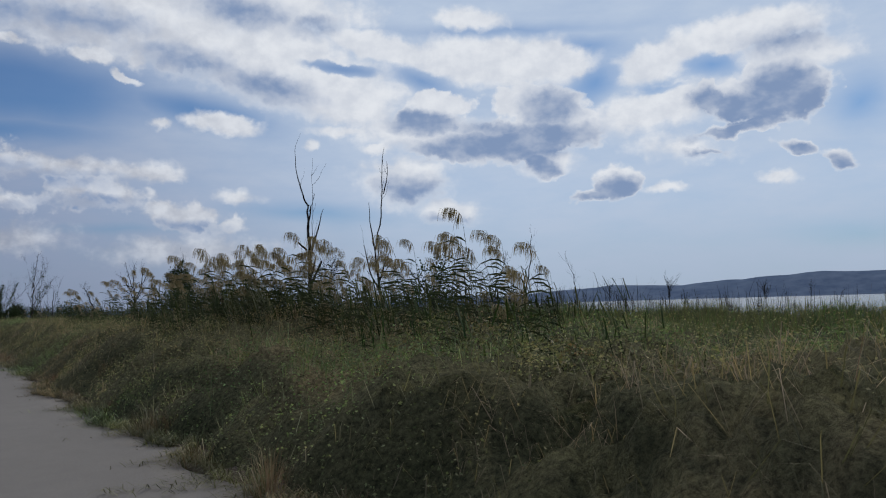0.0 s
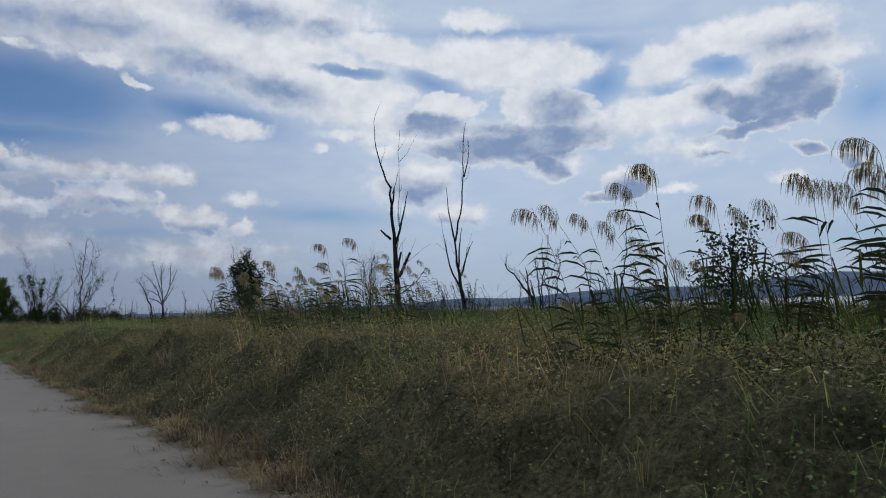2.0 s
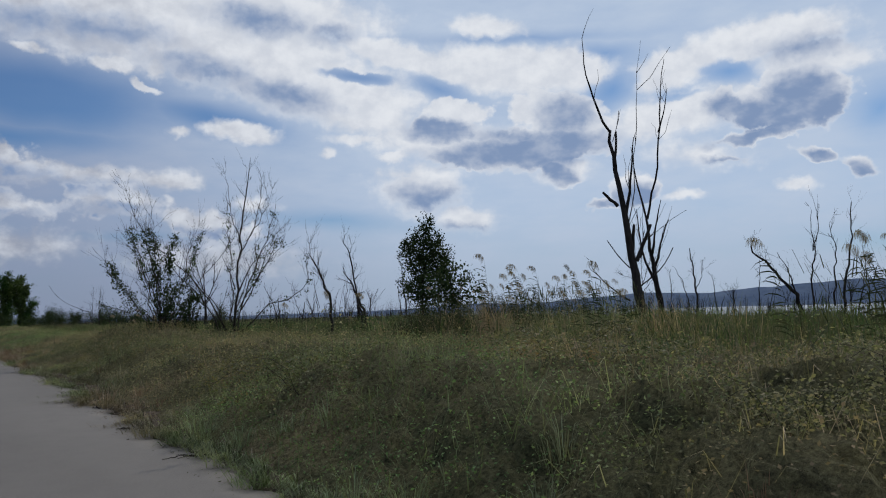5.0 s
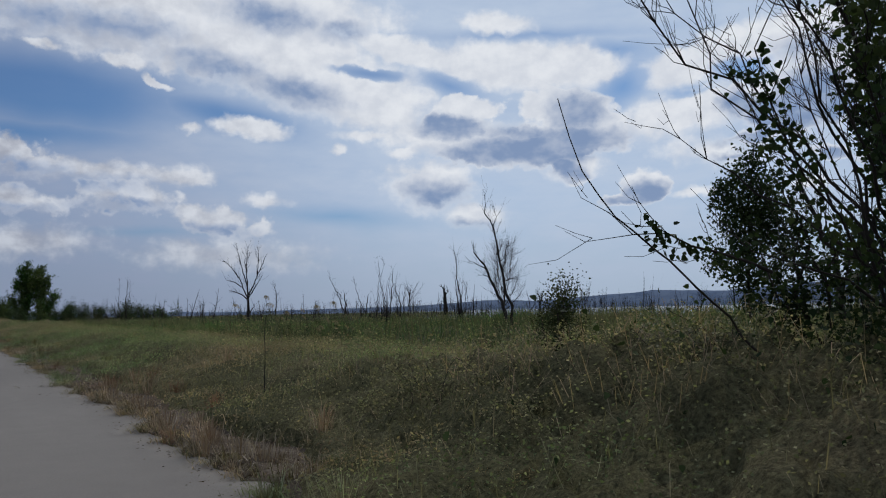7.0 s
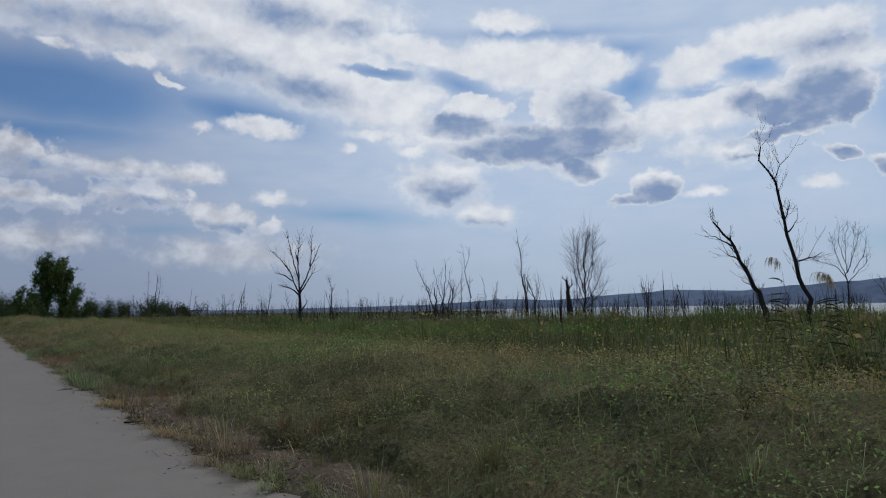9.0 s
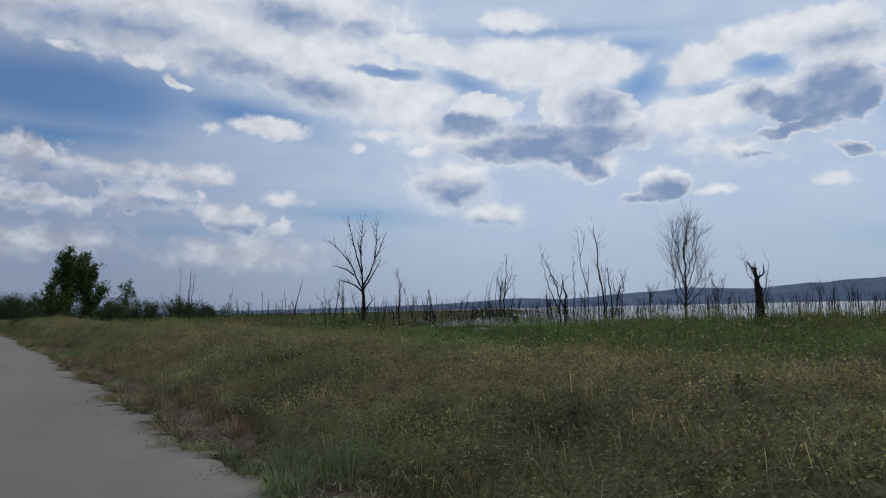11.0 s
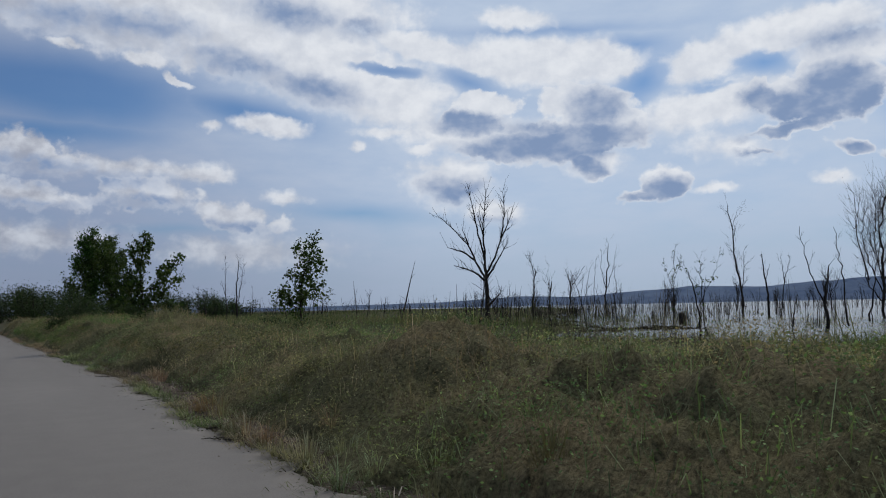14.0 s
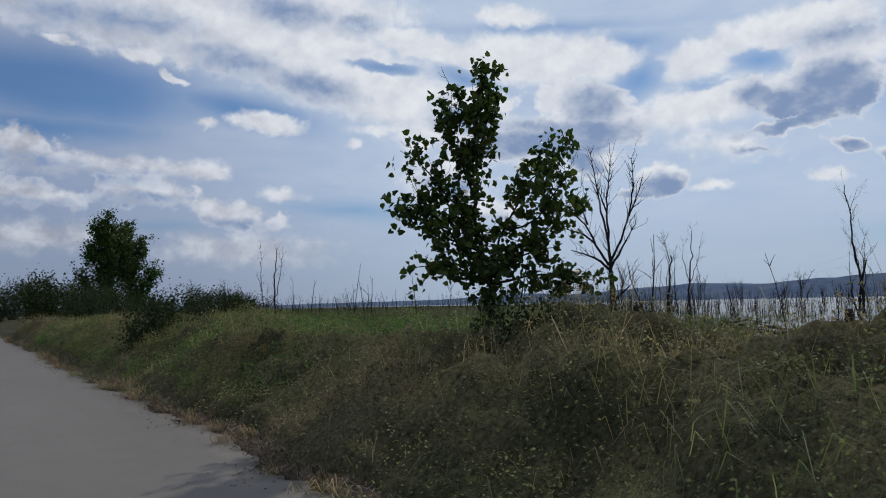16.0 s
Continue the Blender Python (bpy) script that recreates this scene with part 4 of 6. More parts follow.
# pale bits of twig strewn over the litter
n = 4200
y = rng.uniform(60, 215, n)
x = edge(y) + np.abs(rng.normal(0.1, 0.4, n)) - 0.08
zl = np.where(x < edge(y), 0.008, land(x, y) + 0.05)
v, q, t = blades(np.stack([x, y, zl], 1), rng.uniform(0.005, 0.10, n), rng.uniform(0.004, 0.012, n), rng.uniform(0.06, 0.34, n), rng.uniform(0, 6.28, n), 0.5)
stuff("twig_litter", v, [q, t], M_STICK, "pale bits of dry twig strewn along the verge", "litter")

# taller dry stalks standing out of the weeds
n = 4000
x, y = scatter(n, 0.4, 9, 0, 232, rng)
x = x + edge(y)
h = growth(x, y) * rng.uniform(0.85, 1.25, n)
v, q, t = blades(np.stack([x, y, land(x, y)], 1), h, rng.uniform(0.004, 0.008, n), h * rng.uniform(0.05, 0.4, n), rng.uniform(0, 6.28, n))
stuff("dry_stalks", v, [q, t], M_STRAW, "thin dry stalks standing among the weeds", "stalks")


def belt(y):
    """How high the marsh growth stands along the road."""
    return np.interp(y, [0, 30, 60, 166, 182, 194, 206, 225, 330], [1.1, 1.2, 1.35, 1.3, 0.9, 0.6, 0.65, 0.9, 1.1])


# middle distance
n = 120000
x, y = scatter(n, 0, 1, -5, 330, rng)
x = edge(y) + 7.0 + x ** 1.4 * 52
zz = land(x, y)
keep = (zz > WATER - 0.05) & (rng.random(n) < 0.25 + 0.75 * step(waves(x, y, 9, 71), -0.8, 0.3))
x, y, zz = x[keep], y[keep], zz[keep]
h = rng.uniform(0.55, 1.35, len(x)) * (1.0 + 0.3 * waves(x, y, 14, 72) + 0.35 * np.clip(waves(x, y, 3.5, 82), -0.6, 1)) * belt(y)
v, q, t = blades(np.stack([x, y, zz - 0.05], 1), h, rng.uniform(0.016, 0.04, len(x)), h * rng.uniform(0.15, 0.9, len(x)), rng.uniform(0, 6.28, len(x)))
stuff("marsh_grass", v, [q, t], M_MARSH, "green marsh grass on the low ground by the lake", "grass")
n = 120000
x, y = scatter(n, 0, 1, -5, 330, rng)
x = edge(y) + 6.5 + x ** 1.3 * 36
zz = land(x, y)
keep = (zz > WATER + 0.02) & (rng.random(n) < 0.15 + 0.85 * step(waves(x, y, 6, 73), -0.4, 0.5))
x, y, zz = x[keep], y[keep], zz[keep]
z = zz + (0.6 + 0.7 * np.clip(0.5 + 0.5 * waves(x, y, 6, 74), 0, 1)) * belt(y) * (1 - rng.random(len(x)) ** 2 * 0.9)
v, t = leaves(np.stack([x, y, z], 1), rng.uniform(0.05, 0.12, len(x)), rng)
stuff("marsh_weeds", v, [t], M_HERB, "low green weeds on the marsh", "weeds")
# reeds and sedge crowding the shore, hiding most of the water
n = 70000
y = rng.uniform(-20, 184, n)
x = shore(y) + rng.uniform(-22, 3, n)
keep = rng.random(n) < 0.3 + 0.7 * step(waves(x, y, 11, 76), -0.7, 0.2)
x, y = x[keep], y[keep]
zz = np.maximum(land(x, y), WATER)
h = (1.1 + 0.5 * np.clip(waves(x, y, 4, 83), -0.8, 1) + 0.55 * step(y, 20, 50) * step(150 - y, 0, 12) + 0.35 * waves(x, y, 8, 77) + 0.55 * step(-0.6 - zz, 0.0, 0.6)) * rng.uniform(0.75, 1.25, len(x)) * (1 - 0.55 * step(y, 170, 184))
v, q, t = blades(np.stack([x, y, zz - 0.05], 1), h, rng.uniform(0.03, 0.07, len(x)), h * rng.uniform(0.15, 0.8, len(x)), rng.uniform(0, 6.28, len(x)))
stuff("shore_sedge", v, [q, t], M_MARSH, "dull green sedge crowding the lake shore", "reeds")
# a stand of tall rank growth before the marsh
n = 12000
x, y = rng.uniform(14, 34, n), rng.uniform(74, 93, n)
keep = rng.random(n) < step(waves(x, y, 5, 78), -0.6, 0.3)
x, y = x[keep], y[keep]
h = (2.4 + 0.6 * waves(x, y, 4, 79)) * rng.uniform(0.6, 1.15, len(x)) * step(x, 15, 22) * step(34 - x, 0, 5)
v, q, t = blades(np.stack([x, y, land(x, y) - 0.05], 1), h, rng.uniform(0.012, 0.035, len(x)), h * rng.uniform(0.1, 0.8, len(x)), rng.uniform(0, 6.28, len(x)))
stuff("rank_growth", v, [q, t], M_GRASS, "stand of tall rank grass before the marsh", "grass")
# tall dry brush before the shallows
n = 1500
x, y = rng.normal(16.0, 1.6, n), rng.normal(180.0, 2.2, n)
h = rng.uniform(1.2, 3.0, n) * (0.75 + 0.35 * step(waves(x, y, 1.5, 84), -0.5, 0.5))
v, q, t = blades(np.stack([x, y, land(x, y) - 0.05], 1), h, rng.uniform(0.007, 0.015, n), h * rng.uniform(0.05, 0.4, n), rng.uniform(0, 6.28, n), 0.15)
stuff("dry_brush", v, [q, t], M_DRYMAT, "tall brown dry brush standing before the shallow water", "brush")
# dead sedge and drowned brush breaking up the shallows
n = 26000
x, y = scatter(n, 34, 110, 186, 262, rng)
keep = rng.random(n) < step(waves(x, y, 6.5, 85) + 0.4 * waves(x, y, 22, 86), 0.0, 0.6) * (land(x, y) < WATER + 0.1)
x, y = x[keep], y[keep]
h = rng.uniform(0.15, 0.65, len(x))
v, q, t = blades(np.stack([x, y, np.full(len(x), WATER - 0.05)], 1), h, rng.uniform(0.02, 0.06, len(x)), h * rng.uniform(0.4, 2.2, len(x)), rng.uniform(0, 6.28, len(x)), 0.6)
stuff("shallows_sedge", v, [q, t], M_DRYMAT, "brown dead sedge and brush lying in the shallow water", "sedge")
# far reed beds and meadow
n = 80000
x, y = scatter(n, 0, 1, -60, 620, rng)
x = 40 + x ** 1.5 * 300
zz = land(x, y)
island = step(20 - np.abs((x - 88) * 0.6 - (y - 262)), 0, 8) * step(40 - np.abs(x - 88), 0, 10)
keep = (zz > WATER - 0.35) & (rng.random(n) < step(waves(x, y, 40, 75), -0.5, 0.2)) | (rng.random(n) < island)
x, y, zz = x[keep], y[keep], np.maximum(zz[keep], WATER - 0.2)
h = rng.uniform(0.5, 1.25, len(x))
v, q, t = blades(np.stack([x, y, zz], 1), h, rng.uniform(0.05, 0.12, len(x)), h * rng.uniform(0.1, 0.6, len(x)), rng.uniform(0, 6.28, len(x)))
stuff("far_reed_bed", v, [q, t], M_MARSH, "far green reed beds in the shallow water", "reeds")


# bramble bushes: mounds of arching canes and small leaves, copied along the bank
def bramble(seed, r, h, n, mat, leaf):
    g = np.random.default_rng(seed)
    root = tagged(new("bramble_bush"), "dense bramble bush of arching canes and small leaves", "bush", "brambles along the road")
    canes = Mesh()
    tips = []
    for k in range(10):
        a, l = g.uniform(0, 6.28), r * g.uniform(0.5, 1.15)
        top = h * g.uniform(0.6, 1.1)
        p = [(0.1 * math.cos(a), 0.1 * math.sin(a), -0.25), (0.35 * l * math.cos(a), 0.35 * l * math.sin(a), top * 0.75), (0.75 * l * math.cos(a), 0.75 * l * math.sin(a), top), (l * 1.05 * math.cos(a), l * 1.05 * math.sin(a), top * g.uniform(0.45, 0.95))]
        p = bend(p, 8, 0.02, g)
        tips.append((p, 1.0))
        tube(canes, p, 0.006, 0.002, 3)
    part("cane_tangle", canes, M_BARK, root, "thin brown canes", kind="stuff")
    at = np.concatenate([along(tips, n // 2, 0.045, g, 0.15), np.zeros((n - n // 2, 3))])
    a, e = g.uniform(0, 6.28, n - n // 2), np.arccos(1 - g.random(n - n // 2) * 0.95)
    rr = g.uniform(0.75, 1.03, n - n // 2) * (1 + 0.15 * np.sin(3 * a + seed) * np.sin(e * 2))
    at[n // 2:] = np.stack([r * rr * np.sin(e) * np.cos(a), r * rr * np.sin(e) * np.sin(a), h * rr * np.cos(e) * 0.95], 1)
    v, t = leaves(at, g.uniform(0.55, 1.3, n) * leaf, g)
    part("leaves", fast("leaves", v, [t], mat), None, root, "small dull green leaves", kind="stuff")
    return root


dead_tree(42.3, 93.5, 51, [
    [(0.5, -0.8), (0.4, 1), (-0, 3.9), (-0.5, 7.1), (-1.2, 11.4), (-1.6, 14.6), (-1.8, 15.5)],
    [(-1.7, 15.2), (-2.6, 16.7), (-3.1, 18.5), (-3.5, 20.8), (-3.7, 23)],
    [(-0.6, 8.4), (-0.2, 11.5), (-0, 14.8)],
    [(-1.2, 9.1), (-1.8, 9.7), (-2.2, 10.1)],
    [(-1.3, 11.5), (-1.3, 13.5), (-1.2, 15.2)],
    [(-0.4, 7.8), (0.2, 11.3), (0.5, 15.1), (0.7, 18.2), (1.1, 20.9)],
    [(0.1, 4.8), (0.6, 6.1), (1.2, 7.5)],
    [(-0.2, 5.6), (-0.1, 6.7), (-0.1, 7.6)],
    [(-0.4, 4.3), (-1.4, 5.5), (-2, 6.4)],
    [(-0.4, 1.9), (-1.6, 2.7), (-2.6, 3.8)],
    [(0.2, 2.8), (1.9, 4.3), (2.7, 5.8)],
    [(-1.5, 14.4), (-1.2, 15.8), (-1, 17)],
    [(0.4, 5), (0.6, 6.1), (0.7, 7.1)],
], 0.40, lean=0.27, twigs=16, thin=(5, 8, 9, 10, 11, 12))
dead_tree(62.1, 108.8, 39, [
    [(0.2, -0.2), (-0.2, 3), (-0.6, 6.2), (-1.1, 11)],
    [(-0.5, 4.1), (-1.8, 7), (-2.2, 11.1)],
    [(-1.1, 11), (-1.8, 14.7), (-2.1, 18.2)],
    [(-0.9, 10.4), (-0, 15.2), (0.6, 19.4), (0.6, 22.7), (1.1, 26.5)],
    [(0.6, 19.4), (1.4, 22.1), (1.5, 24.3)],
    [(-0.3, 5.6), (0.6, 8.5), (1.4, 10.4)],
    [(-0.6, 6.7), (-0.2, 9.9), (0.2, 12.1)],
], 0.38, twigs=20)
dead_tree(55.0, 243.8, 37, [
    [(0.1, -0.6), (0.1, 2.8), (0, 5.2), (-0.1, 7.7)],
    [(-0, 5.2), (1.2, 7.3), (2, 9.8), (3.1, 12.0), (3.6, 13.8)],
    [(-0.1, 4.9), (-1.4, 7.1), (-2.1, 9.0), (-3.8, 10.8), (-5.5, 12.5)],
    [(0, 4.4), (-1.5, 5.7), (-3.9, 6.4)],
    [(-1.4, 7.1), (-2.8, 8.2), (-4.7, 8.7)],
    [(-0.1, 7.5), (-0.2, 11.2), (0.3, 15.5)],
    [(-0.1, 7.1), (-0.9, 10.7), (-1.5, 14.2), (-1.8, 15.7)],
    [(2, 9.8), (2.5, 12.4), (2.4, 15.4)],
    [(0.1, 4.7), (1.5, 7.0), (2.7, 9.0)],
    [(0.1, 1.1), (1, 2.1), (1.9, 3.0)],
    [(-0.2, 10.3), (-1, 12.9)],
    [(-2.1, 9.0), (-2.7, 10.8)],
], 0.40, twigs=170)
dead_tree(40.7, 132.1, 52, [
    [(0, 0.5), (-0.3, 1.6), (-0.7, 2.4), (-1.3, 3.8), (-1.8, 4.8), (-2.4, 5.6), (-2.9, 6.4)],
    [(-1.8, 4.8), (-2.6, 5.3), (-3.2, 5.6)],
    [(-1.4, 3.8), (-1.7, 4.2), (-2.1, 4.3)],
    [(-1.1, 3.2), (-1.3, 3.4)],
], 0.19)
dead_tree(37.7, 127.5, 57, [
    [(0.2, 0.2), (-0.1, 1.5), (-0.5, 3), (-0.8, 4.7), (-1.1, 6.3), (-1.4, 7.9), (-1.9, 9), (-2, 9.8)],
    [(-1.4, 7.8), (-1.2, 8.4), (-0.9, 8.9)],
    [(-0.8, 5.1), (-0.5, 5.5), (-0.4, 5.7)],
    [(-1, 5.7), (-0.7, 6.3), (-0.7, 6.8)],
    [(-0.6, 3.5), (0.3, 3.7), (0.7, 3.9)],
], 0.14)
dead_tree(154.0, 192.7, 59, [
    [(-2.3, 0), (-2.4, 4.3), (-2.5, 7.8)],
    [(-2.5, 5.9), (-4.2, 11.3), (-5.2, 15.7)],
    [(-2.5, 7.8), (-2.7, 13), (-1.9, 17.3)],
    [(-2.4, 7.3), (-0.9, 12), (0.3, 15.8)],
    [(-2.5, 5.9), (-4.3, 8.9), (-7.1, 9.7), (-9, 10.8)],
    [(-2.3, 5.2), (0.7, 8.9), (2, 10.2)],
    [(-2.7, 9.5), (-3.8, 13.9), (-3.2, 16.9)],
    [(-1.6, 9.9), (-0.8, 14.6), (-0.8, 16.8)],
    [(-1.3, 7.3), (1.2, 11.9), (1.2, 14.5)],
], 0.25, twigs=150)
dead_tree(110.5, 225.2, 58, [
    [(-0.8, -4.6), (-0.7, 0.3), (-0.5, 5.9), (-0.4, 11.5), (0.5, 16.4)],
    [(-0.6, 2.1), (-2.1, 6.6), (-2.9, 10.7), (-2, 14)],
    [(-0.6, 4), (-1.4, 9), (-0.8, 15.3)],
    [(-0.6, 5.2), (0.9, 10.8), (1.3, 15.1)],
    [(-0.5, 3.4), (1.4, 7.9), (2.3, 12.9)],
    [(-0.5, 1.8), (2.1, 5.8), (3.2, 9.4)],
    [(-0.8, 0.9), (-2.5, 3.4), (-2.6, 7.8)],
    [(-0.6, 0.9), (1.6, 3), (3.1, 6)],
    [(-0.5, 8.4), (-0.6, 12.7), (-0.1, 15.8)],
    [(-0.5, 4.6), (-1.9, 9.7), (-1.7, 12.8)],
], 0.24, twigs=420, twig_len=2.6)
dead_tree(53.0, 190.2, 57, [
    [(0.1, -2.4), (-0.1, -0.6), (-0.2, 0.9), (-0, 2.1), (-0.3, 4)],
    [(-0.1, 0.9), (-0.6, 2.6), (-1.1, 4.5), (-1.8, 6.7)],
    [(-0.9, 3.8), (-1.6, 4.6), (-2.1, 4.2)],
    [(0, -1.2), (0.5, -0.3), (0.7, 0.3)],
], 0.22)
dead_tree(117.4, 256.0, 50, [
    [(0.8, -3.4), (0.7, 2.1), (0.2, 7.5), (-0.4, 11.5), (-0.4, 16.2), (-0.9, 18.6)],
    [(-0.3, 14.6), (0.7, 18.1)],
    [(0.7, 2.8), (1.3, 6.3), (1.3, 10)],
    [(0.4, 6), (-0, 9.1)],
], 0.23)
dead_tree(112.0, 240.0, 53, [
    [(-4.5, -1.6), (-4.7, 4), (-5.3, 8.8)],
    [(-4.8, 4.7), (-4.1, 7.2)],
    [(-2.9, -1.6), (-2.1, 3.9), (-1.2, 7.8)],
    [(-2.1, 3.9), (-2.5, 8.5)],
    [(-3.5, -0.9), (-3, 3.3)],
], 0.22)
dead_tree(60.4, 241.0, 41, [
    [(-0.3, -1.7), (-0.2, 2.2), (0.1, 5.7)],
    [(0, 5.1), (-0.3, 6.5), (-0.7, 7.6)],
], 0.20)
dead_tree(62.0, 205.0, 41, [
    [(1.9, -1.5), (1.7, 1.5), (2.2, 4.2)],
    [(1.6, 1), (0.2, 4.5), (-0.3, 7.6)],
    [(3.5, -1), (3.6, 3.4), (3.5, 7.7)],
    [(5.2, -0.6), (5.3, 2.9), (5.4, 6.3)],
    [(5.3, 2.9), (4.5, 6.4), (4.3, 10.4)],
    [(4.5, 7.4), (5.2, 9.9)],
    [(7.4, -0.6), (7.5, 2.8), (7.1, 5.8)],
    [(8.4, -0.1), (9, 2.8), (9.7, 5.4)],
], 0.18)
dead_tree(111.4, 284.2, 41, [
    [(0.4, -2.6), (0.4, 3.6), (0.8, 9), (1.2, 13.5)],
    [(-1.5, -1.7), (-2, 4.6), (-1.2, 11.3)],
    [(0.3, 3.6), (2, 8.1), (2.7, 12.5)],
    [(-3.2, -0.7), (-3.5, 4.6), (-2.5, 9.1)],
    [(0.5, 4.5), (-0.4, 9), (-0.1, 12.6)],
    [(-4.8, -0.7), (-4.4, 4.7), (-4, 7.2)],
    [(1.8, -0.8), (2.7, 4.5), (2.4, 8.9)],
], 0.22)
dead_tree(41.8, 304.6, 15, [
    [(-0.4, -1.6), (-0.6, 3.8), (-0.2, 10.3)],
    [(-2.1, -0.8), (-2.5, 4.6), (-2.5, 11.5)],
    [(-0.5, 2.3), (0.4, 6.8), (0.7, 10.7)],
    [(-2.4, 3.8), (-3.3, 6.9)],
    [(2.3, 0.7), (2.4, 4.9)],
], 0.18)
dead_tree(66.0, 150.0, 75, [
    [(-22.9, 0), (-23.1, 2.1), (-23.3, 4.4)],
    [(-23.4, 4.3), (-23.9, 4.7)],
    [(-23.3, 3.1), (-22.5, 3.9)],
], 0.50)
dead_tree(75.0, 115.0, 39, [
    [(16.5, -0.1), (16.9, 3.6), (17.8, 7.4), (18.2, 12.8)],
    [(18.4, 0.4), (19.1, 4.8), (18.9, 8)],
    [(25.3, 2.7), (25.2, 5.9), (23.9, 8.1)],
    [(25.9, -0.4), (25.6, 3.3), (25.5, 5.8)],
    [(15, 0.5), (15.5, 3.7)],
    [(19.4, 0.4), (19.8, 3.5), (19.3, 6.1)],
], 0.18)
dead_tree(80.0, 140.0, 34, [
    [(17.4, -0), (17.1, 5.3), (16.6, 10)],
    [(17.2, 3.8), (18.4, 6.1), (18.3, 8.4)],
    [(16.2, 1.5), (15.9, 6.1), (15.2, 7.7)],
    [(13.5, 0.1), (13.8, 7)],
    [(20.1, 0.7), (20.4, 6)],
    [(26.3, 1.2), (26.8, 8.9)],
], 0.22)
dead_tree(62.0, 92.0, 61, [
    [(-0.6, 0.5), (-1.4, 2.2), (-2.9, 4), (-4, 5.4), (-5, 6.4)],
    [(-1.4, 2.2), (-1.9, 4.3), (-2.6, 5.7)],
    [(-0, 0.5), (-0.2, 3.2), (0.2, 5.8), (0.1, 9.2)],
    [(0.1, 5.8), (0.6, 7.5), (0.5, 9.2)],
    [(1.5, 1.1), (1.8, 6.1), (1.3, 8.1)],
], 0.22)
dead_tree(15.6, 87.4, 29, [
    [(0.1, 1.2), (0, 2.1), (-0.3, 2.9), (-0.6, 3.6), (-0.9, 4.2)],
    [(-0.3, 2.9), (-0.5, 3.4), (-0.6, 4)],
    [(-0.1, 2.3), (-0.3, 2.8), (-0.4, 3.3)],
], 0.09)
thicket(9.3, 82.3, 42, [
    [(0.07, 1.07), (0.13, 1.95), (0.14, 2.93), (0.29, 4.21), (0.49, 5.51), (0.67, 6.71)],
    [(0.27, 3.71), (0.74, 4.48), (1.15, 5.16), (1.5, 6.08)],
    [(0.22, 3.42), (-0.03, 4.13), (-0.26, 4.65), (-0.4, 5.37)],
    [(0.26, 4.11), (0.17, 5.23), (0.25, 6.44)],
    [(0.56, 4.2), (0.93, 4.97), (1.08, 6.47)],
    [(0.25, 2.33), (0.52, 3.21), (0.93, 3.98), (1.54, 4.73)],
    [(0.27, 1.75), (0.68, 2.41), (1.29, 3.37), (2.03, 4.21)],
    [(0.32, 1.65), (0.87, 2.41), (1.39, 3.65), (1.84, 4.27)],
    [(0.09, 2.44), (-0.21, 3.24), (-0.44, 3.65)],
    [(0.79, 2.7), (1.01, 3.48), (0.99, 4.07)],
    [(1.38, 3.36), (1.69, 3.93), (1.57, 4.38)],
], 0.055, twigs=330, leafy=(6, 7, 9, 10), crown=1200, more=7)
thicket(6.6, 81.3, 35, [
    [(-0.08, 1.08), (-0.09, 1.72), (-0.39, 3.12), (-0.73, 4.47)],
    [(-0.13, 1.24), (-0.74, 2.56), (-1.21, 3.56), (-1.8, 4.21)],
    [(-0.11, 1.4), (-0.65, 2.72), (-0.96, 3.81), (-1.44, 4.67)],
    [(-0.11, 1.4), (-0.56, 3.13), (-1.12, 3.9), (-0.8, 5.19)],
    [(-0.05, 1.24), (-0, 2.53), (-0.05, 3.78), (0.03, 5.04)],
    [(-0.02, 1.23), (0.08, 2.37), (0.17, 3.52), (0.29, 4.27)],
    [(0, 1.23), (0.24, 2.36), (0.35, 3.51), (0.49, 3.97)],
    [(-0.11, 1.36), (-0.83, 2.15), (-1.31, 2.57), (-1.55, 2.87)],
    [(0.03, 1.23), (0.47, 1.95), (0.85, 2.51)],
    [(-0.1, 1.4), (-0.33, 2.38), (-0.64, 3.38), (-0.66, 4.3)],
    [(-0.16, 1.24), (-0.68, 1.57), (-1.24, 1.75)],
    [(0.03, 1.31), (0.63, 1.78), (1.2, 2.17)],
    [(-1.17, 1.59), (-1.82, 1.85), (-2.23, 1.94)],
    [(-0.12, 1.24), (-0.33, 2.54), (-0.21, 3.78), (-0.36, 4.46)],
], 0.04, twigs=330, leafy=(0, 5, 8, 9, 11, 13, 12, 5, 8, 11), crown=6500, more=8, free=[[(5.5, 82.0, 0.95), (4.9, 82.0, 1.4), (4.1, 81.8, 1.75), (3.45, 81.65, 2.05), (3.1, 81.5, 2.5)]])
